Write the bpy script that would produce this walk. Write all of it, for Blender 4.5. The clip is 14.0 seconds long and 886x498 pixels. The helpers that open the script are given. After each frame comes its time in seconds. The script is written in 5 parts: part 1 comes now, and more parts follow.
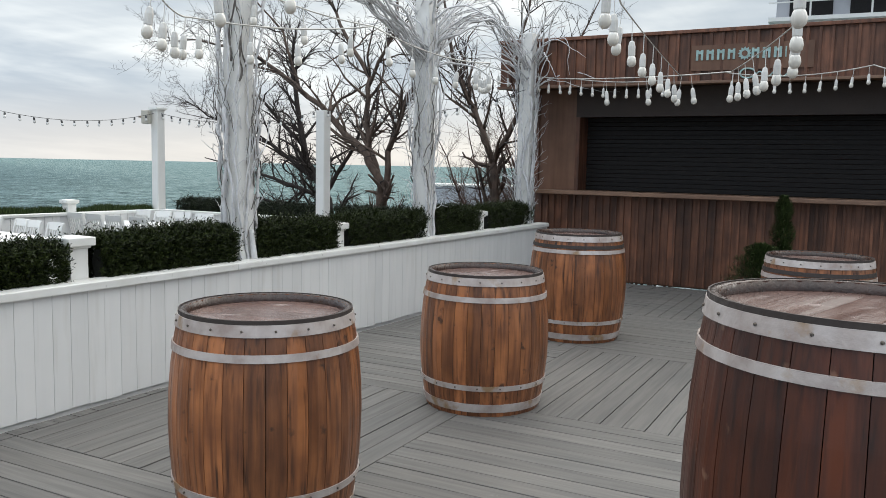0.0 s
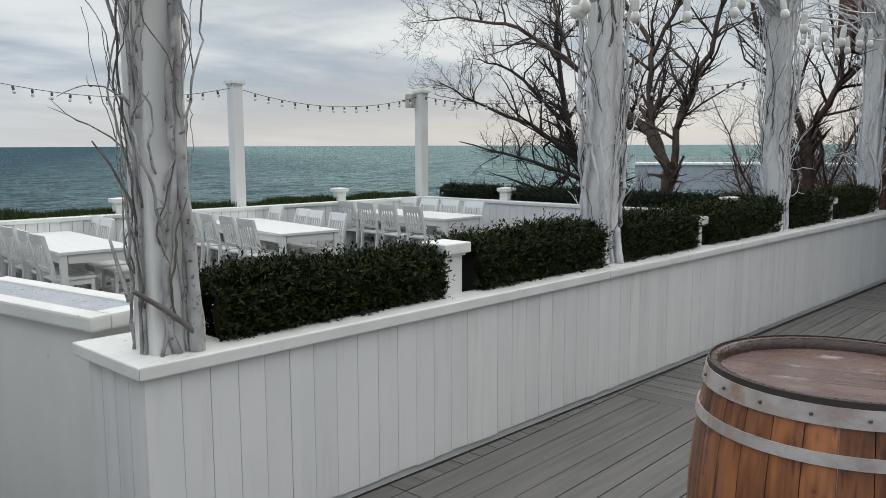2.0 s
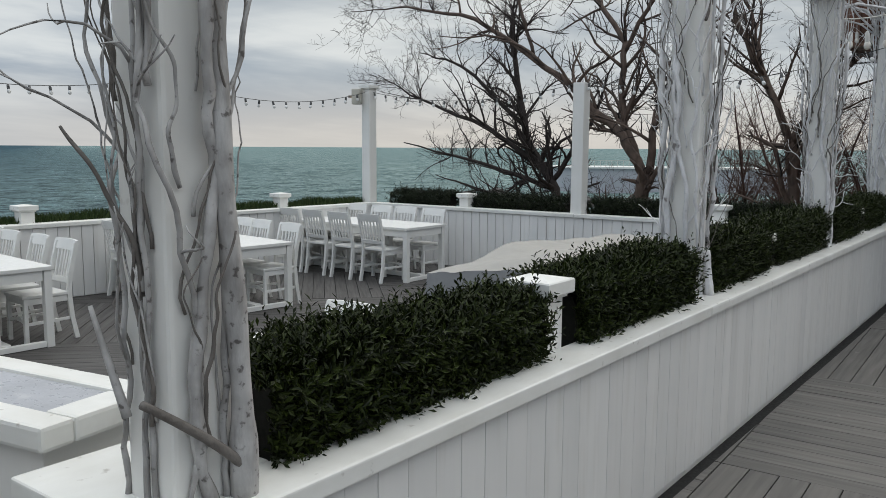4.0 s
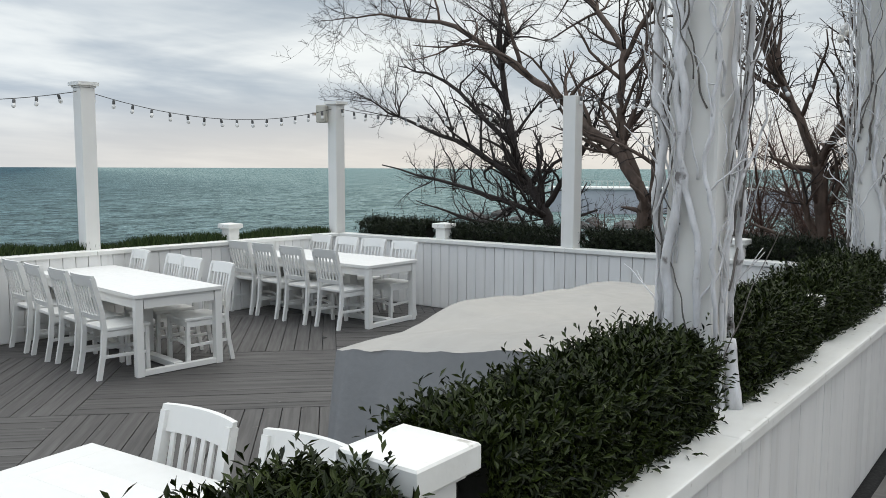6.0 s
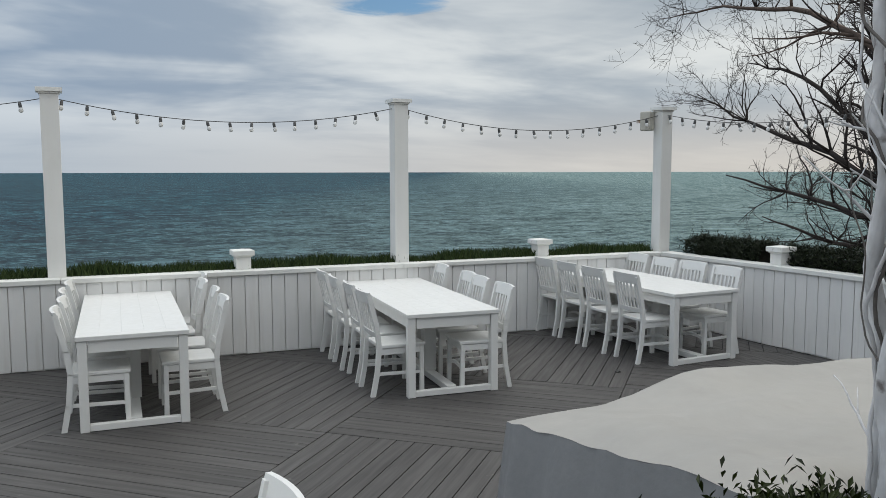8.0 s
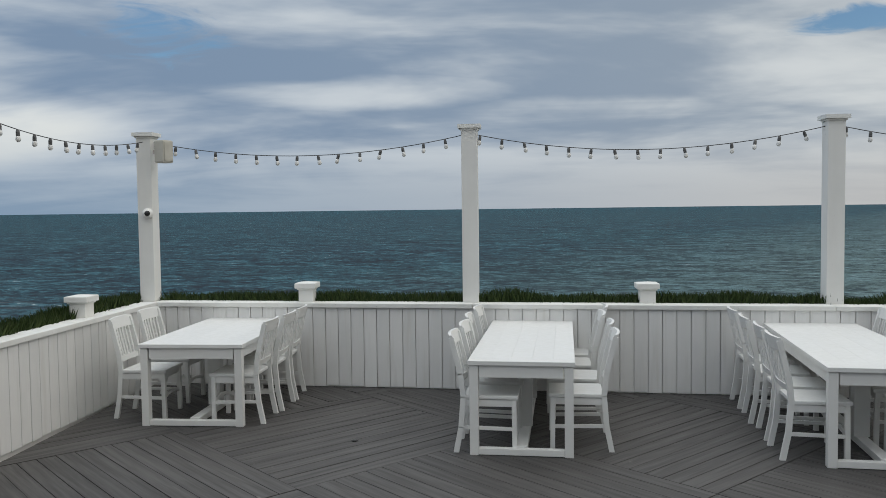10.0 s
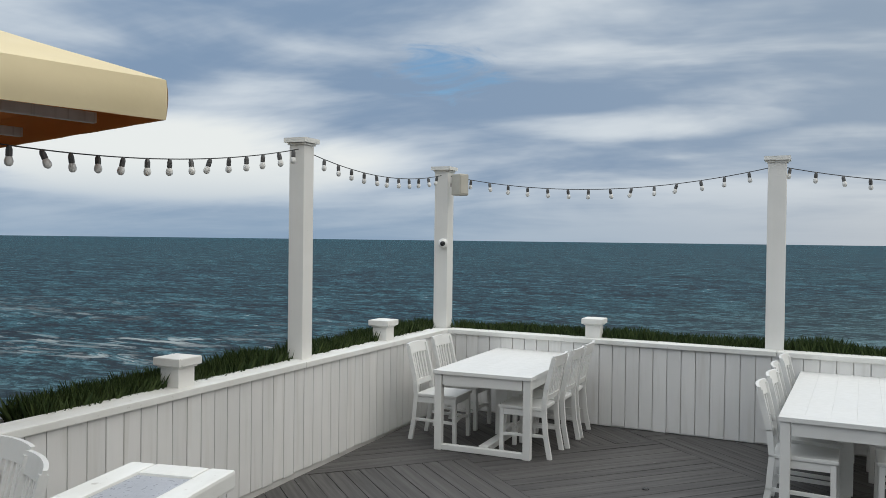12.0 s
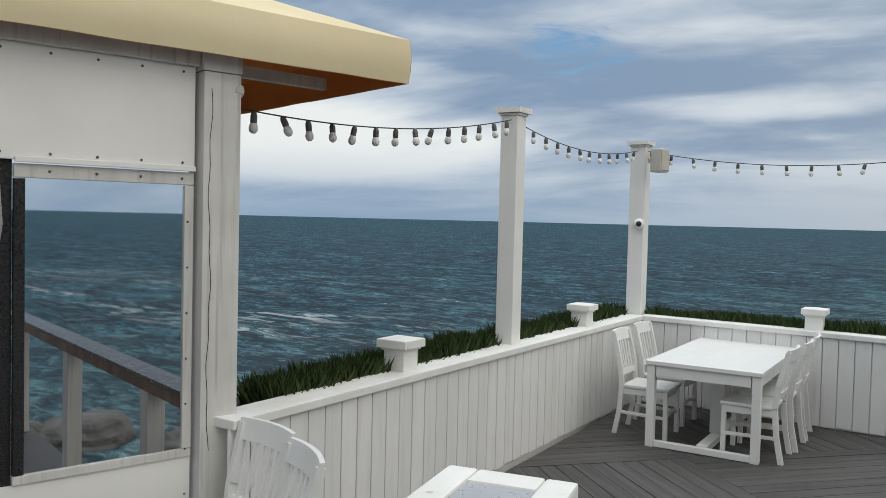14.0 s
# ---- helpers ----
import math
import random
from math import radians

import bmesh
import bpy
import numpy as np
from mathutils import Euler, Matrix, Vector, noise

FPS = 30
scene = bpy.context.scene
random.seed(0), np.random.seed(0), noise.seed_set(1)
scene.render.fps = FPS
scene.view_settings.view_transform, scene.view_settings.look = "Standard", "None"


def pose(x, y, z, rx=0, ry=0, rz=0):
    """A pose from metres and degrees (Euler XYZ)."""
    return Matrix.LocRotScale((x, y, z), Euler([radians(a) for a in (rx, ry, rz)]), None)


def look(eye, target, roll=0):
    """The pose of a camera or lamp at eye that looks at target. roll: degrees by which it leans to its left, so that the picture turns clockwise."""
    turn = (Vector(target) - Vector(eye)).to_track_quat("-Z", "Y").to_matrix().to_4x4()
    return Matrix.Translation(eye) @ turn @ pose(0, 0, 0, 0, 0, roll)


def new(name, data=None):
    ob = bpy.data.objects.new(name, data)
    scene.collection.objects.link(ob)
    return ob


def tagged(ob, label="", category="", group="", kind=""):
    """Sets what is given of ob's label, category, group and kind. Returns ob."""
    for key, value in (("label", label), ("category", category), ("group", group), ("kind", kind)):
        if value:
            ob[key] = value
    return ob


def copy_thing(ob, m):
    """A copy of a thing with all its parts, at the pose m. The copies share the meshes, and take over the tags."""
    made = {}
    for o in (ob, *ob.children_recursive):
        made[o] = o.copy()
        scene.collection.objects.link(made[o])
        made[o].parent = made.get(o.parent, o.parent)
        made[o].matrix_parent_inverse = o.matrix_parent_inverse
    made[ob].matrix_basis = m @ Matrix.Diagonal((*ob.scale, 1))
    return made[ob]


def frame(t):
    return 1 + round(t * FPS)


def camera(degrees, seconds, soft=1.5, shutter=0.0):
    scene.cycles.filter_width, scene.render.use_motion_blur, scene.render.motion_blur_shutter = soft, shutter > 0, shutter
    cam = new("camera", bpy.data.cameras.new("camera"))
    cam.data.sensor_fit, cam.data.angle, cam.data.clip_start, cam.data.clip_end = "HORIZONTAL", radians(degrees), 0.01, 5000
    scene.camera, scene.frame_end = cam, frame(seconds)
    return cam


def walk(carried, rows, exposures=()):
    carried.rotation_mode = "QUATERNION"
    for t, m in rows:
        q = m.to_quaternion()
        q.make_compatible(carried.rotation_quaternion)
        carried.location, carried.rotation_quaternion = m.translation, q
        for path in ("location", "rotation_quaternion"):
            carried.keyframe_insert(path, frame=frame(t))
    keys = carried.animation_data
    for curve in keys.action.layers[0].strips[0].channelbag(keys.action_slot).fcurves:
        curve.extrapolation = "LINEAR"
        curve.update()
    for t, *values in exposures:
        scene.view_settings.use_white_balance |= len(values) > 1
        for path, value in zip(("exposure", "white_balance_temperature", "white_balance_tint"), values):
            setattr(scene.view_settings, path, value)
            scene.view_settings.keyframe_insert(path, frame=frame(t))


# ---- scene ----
cam = camera(56.9, 14.0, 0.4)
PATH = [
    (0, (0.659, 0.368, 1.836), (-0.414, 2.043, 1.633), 1.2),
    (0.5, (0.261, 0.473, 1.824), (-0.909, 2.081, 1.614), 0.8),
    (1, (-0.17, 0.494, 1.807), (-1.431, 2.03, 1.586), 0.7),
    (1.5, (-0.618, 0.456, 1.825), (-1.995, 1.886, 1.585), -0.0),
    (2, (-1.085, 0.534, 1.844), (-2.53, 1.893, 1.59), -0.2),
    (2.5, (-1.473, 0.527, 1.839), (-2.916, 1.887, 1.582), -0.4),
    (3, (-1.872, 0.592, 1.817), (-3.269, 2.0, 1.56), 0.1),
    (3.5, (-2.233, 0.724, 1.832), (-3.552, 2.204, 1.57), 0.4),
    (3.7, (-2.37, 0.786, 1.822), (-3.661, 2.291, 1.561), 0.5),
    (5.8, (-3.2, 2.275, 1.875), (-4.462, 3.812, 1.66), 0.2),
    (6, (-3.229, 2.427, 1.862), (-4.528, 3.935, 1.663), 0.2),
    (6.5, (-3.268, 2.776, 1.903), (-4.669, 4.193, 1.731), 0.0),
    (7, (-3.412, 3.131, 1.903), (-4.937, 4.418, 1.761), 0.0),
    (7.5, (-3.488, 3.418, 1.896), (-5.181, 4.473, 1.76), 0.2),
    (8, (-3.34, 3.6, 1.973), (-5.175, 4.373, 1.783), -0.1),
    (8.5, (-3.544, 3.87, 1.929), (-5.477, 4.359, 1.766), -0.1),
    (9, (-3.588, 3.991, 1.92), (-5.573, 4.207, 1.808), 0.1),
    (9.2, (-3.61, 4.046, 1.916), (-5.604, 4.168, 1.811), 0.1),
    (11.3, (-3.821, 3.992, 1.943), (-5.676, 3.246, 1.891), -0.6),
    (11.5, (-3.8, 3.909, 1.952), (-5.638, 3.122, 1.916), -0.0),
    (12, (-3.781, 3.804, 1.951), (-5.575, 2.92, 1.927), 0.7),
    (12.5, (-3.828, 3.655, 1.919), (-5.567, 2.667, 1.881), 0.6),
    (13, (-3.791, 3.458, 1.891), (-5.479, 2.387, 1.836), 0.6),
    (13.5, (-3.808, 3.192, 1.909), (-5.466, 2.075, 1.861), 1.1),
    (14, (-3.82, 2.9, 1.904), (-5.464, 1.763, 1.83), 1.4),
]
walk(cam, [(t, look(eye, target, roll)) for t, eye, target, roll in PATH],
     [(0, 0.56), (0.8, 0.47), (1.5, 0.34), (2.2, 0.10), (3.5, 0.0), (6, 0.36), (7, 0.22), (7.6, 0.20), (8.1, 0.0), (9, -0.2), (11.5, 0.0), (14, 0.08)])

# ---------------------------------------------------------------- light
SUN_AZ, SUN_EL = 84.0, 24.0
world = bpy.data.worlds.new("overcast_sky")
scene.world = world
world.use_nodes = True
wn, wl = world.node_tree.nodes, world.node_tree.links
wn.clear()


def wnode(kind, **kw):
    n = wn.new(kind)
    for k, v in kw.items():
        n.inputs[k].default_value = v
    return n


def wmath(op, a, b=None, c=None):
    n = wn.new("ShaderNodeMath")
    n.operation = op
    for i, v in enumerate((a, b, c)):
        if v is None:
            continue
        if isinstance(v, (int, float)):
            n.inputs[i].default_value = v
        else:
            wl.new(v, n.inputs[i])
    return n.outputs[0]


def wmix(fac, a, b, mode="MIX"):
    n = wn.new("ShaderNodeMix")
    n.data_type, n.blend_type = "RGBA", mode
    for sock, v in ((n.inputs[0], fac), (n.inputs[6], a), (n.inputs[7], b)):
        if isinstance(v, (int, float, tuple)):
            sock.default_value = v
        else:
            wl.new(v, sock)
    return n.outputs[2]


coord = wn.new("ShaderNodeTexCoord")
sep = wn.new("ShaderNodeSeparateXYZ")
wl.new(coord.outputs["Generated"], sep.inputs[0])
up = wmath("MAXIMUM", sep.outputs[2], 0.0)
den = wmath("ADD", up, 0.13)
comb = wn.new("ShaderNodeCombineXYZ")
wl.new(wmath("DIVIDE", sep.outputs[0], den), comb.inputs[0])
wl.new(wmath("DIVIDE", sep.outputs[1], den), comb.inputs[1])


def cloud(scale, detail, rough, sx, sy, shift, warp=0.6):
    mp = wn.new("ShaderNodeMapping")
    mp.inputs["Scale"].default_value = (sx, sy, 1)
    mp.inputs["Location"].default_value = shift
    wl.new(comb.outputs[0], mp.inputs[0])
    n = wnode("ShaderNodeTexNoise", Scale=scale, Detail=detail, Roughness=rough, Distortion=warp)
    wl.new(mp.outputs[0], n.inputs["Vector"])
    return n.outputs["Fac"]


def step(v, lo, hi):
    n = wn.new("ShaderNodeMapRange")
    n.interpolation_type = "SMOOTHSTEP"
    n.inputs[1].default_value, n.inputs[2].default_value = lo, hi
    wl.new(v, n.inputs[0])
    return n.outputs[0]


sky = wn.new("ShaderNodeTexSky")
sky.sky_type, sky.sun_disc = "NISHITA", False
sky.sun_elevation, sky.sun_rotation = radians(SUN_EL), radians(90 - SUN_AZ)
blue = wmix(1.0, sky.outputs[0], (0.075, 0.095, 0.115, 1), "MULTIPLY")
big = cloud(0.42, 5, 0.55, 1.0, 0.55, (3.1, 1.7, 0))
mid = cloud(1.1, 6, 0.6, 1.0, 0.5, (8.2, 4.4, 0))
thin = cloud(0.7, 5, 0.6, 1.0, 0.4, (1.3, 9.1, 0))
# long flat streaks of cloud low over the sea
flat = wn.new("ShaderNodeMapping")
flat.inputs["Scale"].default_value = (2.4, 2.4, 11.0)
wl.new(coord.outputs["Generated"], flat.inputs[0])
streak = wnode("ShaderNodeTexNoise", Scale=1.0, Detail=5.0, Roughness=0.52, Distortion=0.5)
wl.new(flat.outputs[0], streak.inputs["Vector"])


def toward_az(deg):
    return wmath("ADD", wmath("MULTIPLY", sep.outputs[0], math.cos(radians(deg))), wmath("MULTIPLY", sep.outputs[1], math.sin(radians(deg))))


def spot(az, el, wide, tall):
    """How far a direction lies inside an oval part of the sky, 1 at its middle."""
    a = wmath("DIVIDE", toward_az(az + 90), math.sin(radians(wide)))
    e = wmath("DIVIDE", wmath("SUBTRACT", sep.outputs[2], math.sin(radians(el))), math.sin(radians(tall)))
    v = wmath("SUBTRACT", 1.0, wmath("ADD", wmath("MULTIPLY", a, a), wmath("MULTIPLY", e, e)))
    return wmath("MULTIPLY", wmath("MAXIMUM", v, 0.0), step(toward_az(az), 0.0, 0.3))


side = step(toward_az(SUN_AZ), -0.75, 0.8)
# low cloud is bluer away from the hidden sun
dark = wmix(side, (0.215, 0.305, 0.445, 1), (0.385, 0.43, 0.48, 1))
light = wmix(side, (0.60, 0.655, 0.725, 1), (0.73, 0.745, 0.745, 1))
high_field = wmath("ADD", wmath("MULTIPLY", big, 0.62), wmath("MULTIPLY", mid, 0.38))
field = wmath("ADD", wmath("MULTIPLY", high_field, 0.55), wmath("MULTIPLY", streak.outputs[0], 0.45))
fray = cloud(3.2, 6, 0.62, 1.0, 0.8, (4.0, 2.2, 0), 1.2)
bank = spot(224, 5.2, 17, 3.4)
field = wmath("ADD", field, wmath("MULTIPLY", bank, 0.12))
streaks = wmath("MAXIMUM", spot(193, 8.0, 11, 1.3), wmath("MULTIPLY", spot(178, 6.6, 9, 1.2), 0.8))
field = wmath("ADD", field, wmath("SUBTRACT", wmath("MULTIPLY", streaks, 0.13), wmath("MULTIPLY", spot(190, 10.0, 26, 10.0), 0.065)))
body = wmix(step(field, 0.41, 0.585), dark, light)
body = wmix(wmath("MULTIPLY", step(bank, 0.0, 0.6), step(field, 0.50, 0.62)), body, (0.80, 0.82, 0.82, 1))
hole = wmath("MAXIMUM", spot(161, 11.2, 5.0, 1.2), wmath("MULTIPLY", spot(206, 11.4, 5.5, 3.0), 0.6))
gap = wmath("MAXIMUM", wmath("MULTIPLY", step(thin, 0.64, 0.74), step(up, 0.26, 0.40)), step(wmath("ADD", hole, wmath("MULTIPLY", wmath("SUBTRACT", fray, 0.5), 2.4)), 0.25, 0.9))
gap = wmath("MULTIPLY", gap, wmath("MINIMUM", wmath("ADD", wmath("MULTIPLY", hole, 4.0), step(up, 0.26, 0.40)), 1.0))
over = wmix(gap, body, blue)
low = wmath("SUBTRACT", 1.0, step(up, 0.0, 0.10))
horizon = wmix(side, (0.27, 0.37, 0.50, 1), (0.66, 0.60, 0.54, 1))
over = wmix(wmath("MULTIPLY", low, 0.75), over, horizon)
gain = wmath("ADD", 1.0, wmath("MULTIPLY", step(up, 0.30, 0.80), 1.75))
over = wmix(1.0, over, wmix(step(up, 0.30, 0.60), (0.985, 1.0, 0.99, 1), (1.07, 1.0, 0.91, 1)), "MULTIPLY")
back = wn.new("ShaderNodeBackground")
wl.new(over, back.inputs[0])
wl.new(gain, back.inputs[1])
wout = wn.new("ShaderNodeOutputWorld")
wl.new(back.outputs[0], wout.inputs[0])

sun = new("sun", bpy.data.lights.new("sun", "SUN"))
sun.data.energy, sun.data.angle, sun.data.color = 0.5, radians(40), (1.0, 0.93, 0.85)
sun.matrix_world = look((0, 0, 30), (-30 * math.cos(radians(SUN_AZ)), -30 * math.sin(radians(SUN_AZ)), 30 - 30 * math.tan(radians(SUN_EL))))

# ---------------------------------------------------------------- materials


def surface(name, base, rough=0.6, dark=None, scale=6.0, amount=0.5, grain=None, bump=0.15, fine=60.0, metal=0.0, rnd=0.0, streak=None, stain=None, spec=0.5):
    """A painted, wooden or mineral surface: colour noise at two scales, grain along one axis, fine relief; rnd varies whole pieces."""
    m = bpy.data.materials.new(name)
    m.use_nodes = True
    n, l = m.node_tree.nodes, m.node_tree.links
    bsdf = n["Principled BSDF"]
    tc = n.new("ShaderNodeTexCoord")

    def noise_tex(sc, detail, stretch=None):
        t = n.new("ShaderNodeTexNoise")
        t.inputs["Scale"].default_value, t.inputs["Detail"].default_value = sc, detail
        src = tc.outputs["Object"]
        if stretch:
            mp = n.new("ShaderNodeMapping")
            mp.inputs["Scale"].default_value = stretch
            l.new(src, mp.inputs[0])
            src = mp.outputs[0]
        if rnd:
            info = n.new("ShaderNodeObjectInfo")
            ad = n.new("ShaderNodeVectorMath")
            ad.operation = "MULTIPLY_ADD"
            l.new(info.outputs["Random"], ad.inputs[0])
            ad.inputs[1].default_value = (37.0, 19.0, 53.0)
            l.new(src, ad.inputs[2])
            src = ad.outputs[0]
        l.new(src, t.inputs["Vector"])
        return t.outputs["Fac"]

    def mix(fac, a, b, mode="MIX"):
        x = n.new("ShaderNodeMix")
        x.data_type, x.blend_type = "RGBA", mode
        for sock, v in ((x.inputs[0], fac), (x.inputs[6], a), (x.inputs[7], b)):
            if isinstance(v, (int, float, tuple)):
                sock.default_value = v
            else:
                l.new(v, sock)
        return x.outputs[2]

    def ranged(v, lo, hi, a=0.0, b=1.0):
        r = n.new("ShaderNodeMapRange")
        for i, q in enumerate((lo, hi, a, b)):
            r.inputs[i + 1].default_value = q
        l.new(v, r.inputs[0])
        return r.outputs[0]

    base4 = (*base, 1)
    dark4 = (*(dark or tuple(c * 0.6 for c in base)), 1)
    col = mix(ranged(noise_tex(scale, 5), 0.35, 0.7, 0, amount), base4, dark4)
    height = noise_tex(fine, 4)
    if grain:
        g = noise_tex(grain[0], 6, grain[1])
        col = mix(ranged(g, 0.42, 0.68, 0, grain[2]), col, dark4)
        height = g
    if streak:
        s = noise_tex(streak[0], 3, streak[1])
        col = mix(ranged(s, 0.55, 0.75, 0, streak[3]), col, (*streak[2], 1))
    if stain:
        s = noise_tex(stain[0], 6)
        col = mix(ranged(s, stain[1], stain[1] + 0.08, 0, stain[3]), col, (*stain[2], 1))
    if rnd:
        info = n.new("ShaderNodeObjectInfo")
        tone = ranged(info.outputs["Random"], 0, 1, 1 - rnd, 1 + rnd * 0.6)
        comb3 = n.new("ShaderNodeCombineColor")
        for i in range(3):
            l.new(tone, comb3.inputs[i])
        col = mix(1.0, col, comb3.outputs[0], "MULTIPLY")
    l.new(col, bsdf.inputs["Base Color"])
    l.new(ranged(height, 0.3, 0.7, max(rough - 0.12, 0.03), min(rough + 0.12, 1)), bsdf.inputs["Roughness"])
    bsdf.inputs["Metallic"].default_value = metal
    bsdf.inputs["Specular IOR Level"].default_value = spec
    if bump:
        b = n.new("ShaderNodeBump")
        b.inputs["Strength"].default_value, b.inputs["Distance"].default_value = bump, 0.01
        l.new(height, b.inputs["Height"])
        l.new(b.outputs[0], bsdf.inputs["Normal"])
    return m


WHITE = surface("white_paint", (0.76, 0.75, 0.72), 0.5, (0.62, 0.62, 0.58), 3.0, 0.35, (9, (1, 1, 0.12), 0.12), 0.12, stain=(14, 0.70, (0.40, 0.38, 0.33), 0.5))
BOARD = surface("white_board_paint", (0.745, 0.735, 0.715), 0.55, (0.60, 0.61, 0.60), 2.5, 0.3, (8, (1, 1, 0.1), 0.18), 0.15, rnd=0.05, streak=(5, (3, 3, 0.25), (0.52, 0.50, 0.45), 0.35))
CAP = surface("worn_cap_paint", (0.78, 0.78, 0.75), 0.5, (0.58, 0.57, 0.52), 5.0, 0.45, (14, (0.2, 1, 1), 0.2), 0.25, stain=(22, 0.66, (0.30, 0.27, 0.23), 0.6))
FURN = surface("furniture_paint", (0.72, 0.72, 0.70), 0.42, (0.66, 0.66, 0.63), 5.0, 0.3, (18, (1, 1, 0.2), 0.1), 0.1, rnd=0.03, stain=(30, 0.74, (0.35, 0.32, 0.28), 0.45))
DECK = surface("weathered_deck", (0.070, 0.066, 0.063), 0.62, (0.040, 0.038, 0.037), 1.6, 0.5, (26, (0.06, 1, 1), 0.55), 0.35, rnd=0.16, stain=(9, 0.71, (0.28, 0.27, 0.25), 0.5))
UPDECK = surface("grey_painted_deck", (0.146, 0.138, 0.127), 0.60, (0.086, 0.085, 0.082), 1.3, 0.5, (26, (0.06, 1, 1), 0.5), 0.35, rnd=0.14, stain=(7, 0.71, (0.36, 0.35, 0.33), 0.5))
GAP = surface("dark_void", (0.012, 0.012, 0.012), 0.9, bump=0)
SOIL = surface("soil", (0.05, 0.035, 0.022), 0.95, (0.02, 0.014, 0.01), 12, 0.7, bump=0.6, fine=40)
STAVE = surface("oak_stave", (0.37, 0.138, 0.050), 0.42, (0.105, 0.035, 0.014), 4.0, 0.75, (30, (1, 1, 0.05), 0.85), 0.6, rnd=0.42, streak=(9, (5, 5, 0.22), (0.026, 0.011, 0.007), 0.9), stain=(11, 0.64, (0.030, 0.013, 0.008), 0.85))
DARKSTAVE = surface("dark_oak_stave", (0.115, 0.031, 0.013), 0.42, (0.034, 0.010, 0.006), 4.0, 0.75, (30, (1, 1, 0.05), 0.8), 0.6, rnd=0.35, streak=(9, (5, 5, 0.2), (0.016, 0.007, 0.005), 0.9), stain=(13, 0.66, (0.42, 0.26, 0.17), 0.35))
HEAD = surface("barrel_head_wood", (0.20, 0.125, 0.105), 0.22, (0.07, 0.04, 0.034), 5, 0.6, (15, (0.1, 1, 1), 0.6), 0.3, rnd=0.12, stain=(10, 0.6, (0.48, 0.40, 0.37), 0.5))
STEEL = surface("galvanised_hoop", (0.56, 0.51, 0.485), 0.5, (0.30, 0.23, 0.20), 9, 0.8, bump=0.2, metal=0.35, stain=(6, 0.575, (0.30, 0.17, 0.055), 0.75))
DARKHOOP = surface("blackened_hoop", (0.040, 0.030, 0.026), 0.6, bump=0.2, metal=0.1)
DARKCHIME = surface("wet_dark_chime", (0.045, 0.022, 0.015), 0.3, (0.015, 0.009, 0.007), 12, 0.7, bump=0.3)
RIVET = surface("rivet_steel", (0.16, 0.14, 0.12), 0.5, bump=0, metal=0.8)
KIOSK = surface("stained_brown_board", (0.190, 0.078, 0.042), 0.5, (0.045, 0.018, 0.010), 4, 0.75, (22, (1, 1, 0.06), 0.75), 0.5, rnd=0.42)
LINTEL = surface("dark_brown_lintel", (0.035, 0.022, 0.016), 0.6, (0.018, 0.011, 0.008), 3, 0.5, bump=0.1)
KPANEL = surface("brown_panel", (0.175, 0.088, 0.052), 0.5, (0.06, 0.028, 0.016), 3, 0.5, (12, (1, 1, 0.1), 0.4), 0.2)
KTOP = surface("worn_counter_wood", (0.24, 0.14, 0.09), 0.5, (0.10, 0.055, 0.035), 4, 0.6, (12, (0.1, 1, 1), 0.6), 0.3)
SHUTTER = surface("black_shutter", (0.013, 0.012, 0.012), 0.65, bump=0.05, rnd=0.1, spec=0.2)
VINE = surface("whitewashed_vine", (0.74, 0.74, 0.75), 0.7, (0.42, 0.41, 0.40), 9, 0.6, (34, (1, 1, 0.35), 0.5), 0.9, fine=90, stain=(17, 0.63, (0.10, 0.08, 0.07), 0.8))
VINEGREY = surface("weathered_whitewashed_vine", (0.50, 0.49, 0.48), 0.75, (0.20, 0.19, 0.18), 11, 0.8, (30, (1, 1, 0.3), 0.7), 0.9, fine=90, stain=(44, 0.60, (0.06, 0.05, 0.045), 0.8))
VINEDARK = surface("bare_grey_vine", (0.17, 0.155, 0.14), 0.8, (0.06, 0.05, 0.045), 9, 0.6, bump=0.6)
BARK = surface("tree_bark", (0.125, 0.086, 0.066), 0.85, (0.035, 0.025, 0.02), 8, 0.7, (20, (1, 1, 0.2), 0.5), 0.7)
TWIG = surface("dark_twigs", (0.030, 0.022, 0.019), 0.85, (0.015, 0.011, 0.010), 8, 0.5, bump=0)
SCRUB = surface("reddish_scrub", (0.085, 0.047, 0.036), 0.9, (0.04, 0.024, 0.02), 3, 0.5, bump=0)
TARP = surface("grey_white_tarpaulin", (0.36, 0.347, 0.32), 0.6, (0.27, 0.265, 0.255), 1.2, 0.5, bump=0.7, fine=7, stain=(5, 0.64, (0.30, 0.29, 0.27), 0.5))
# The same cloth as TARP, darkened so its colour carries the sides' shade.
TARPSHADE = surface("shaded_tarpaulin_skirt", (0.24, 0.245, 0.25), 0.65, (0.16, 0.165, 0.17), 1.5, 0.5, bump=0.25, fine=25)
INSET = surface("grey_slate_inset", (0.40, 0.41, 0.44), 0.35, (0.26, 0.27, 0.29), 4, 0.6, bump=0.1, stain=(12, 0.62, (0.6, 0.6, 0.6), 0.4))
CANVAS = surface("cream_canvas", (0.80, 0.69, 0.44), 0.75, (0.64, 0.54, 0.33), 1.5, 0.4, bump=0.35, fine=5)
# Ochre paints the glow of daylight through the cream canvas, seen from below.
CANVASIN = surface("ochre_canvas_glow_through", (0.62, 0.24, 0.06), 0.8, (0.45, 0.16, 0.04), 2, 0.4, bump=0.2, fine=120)
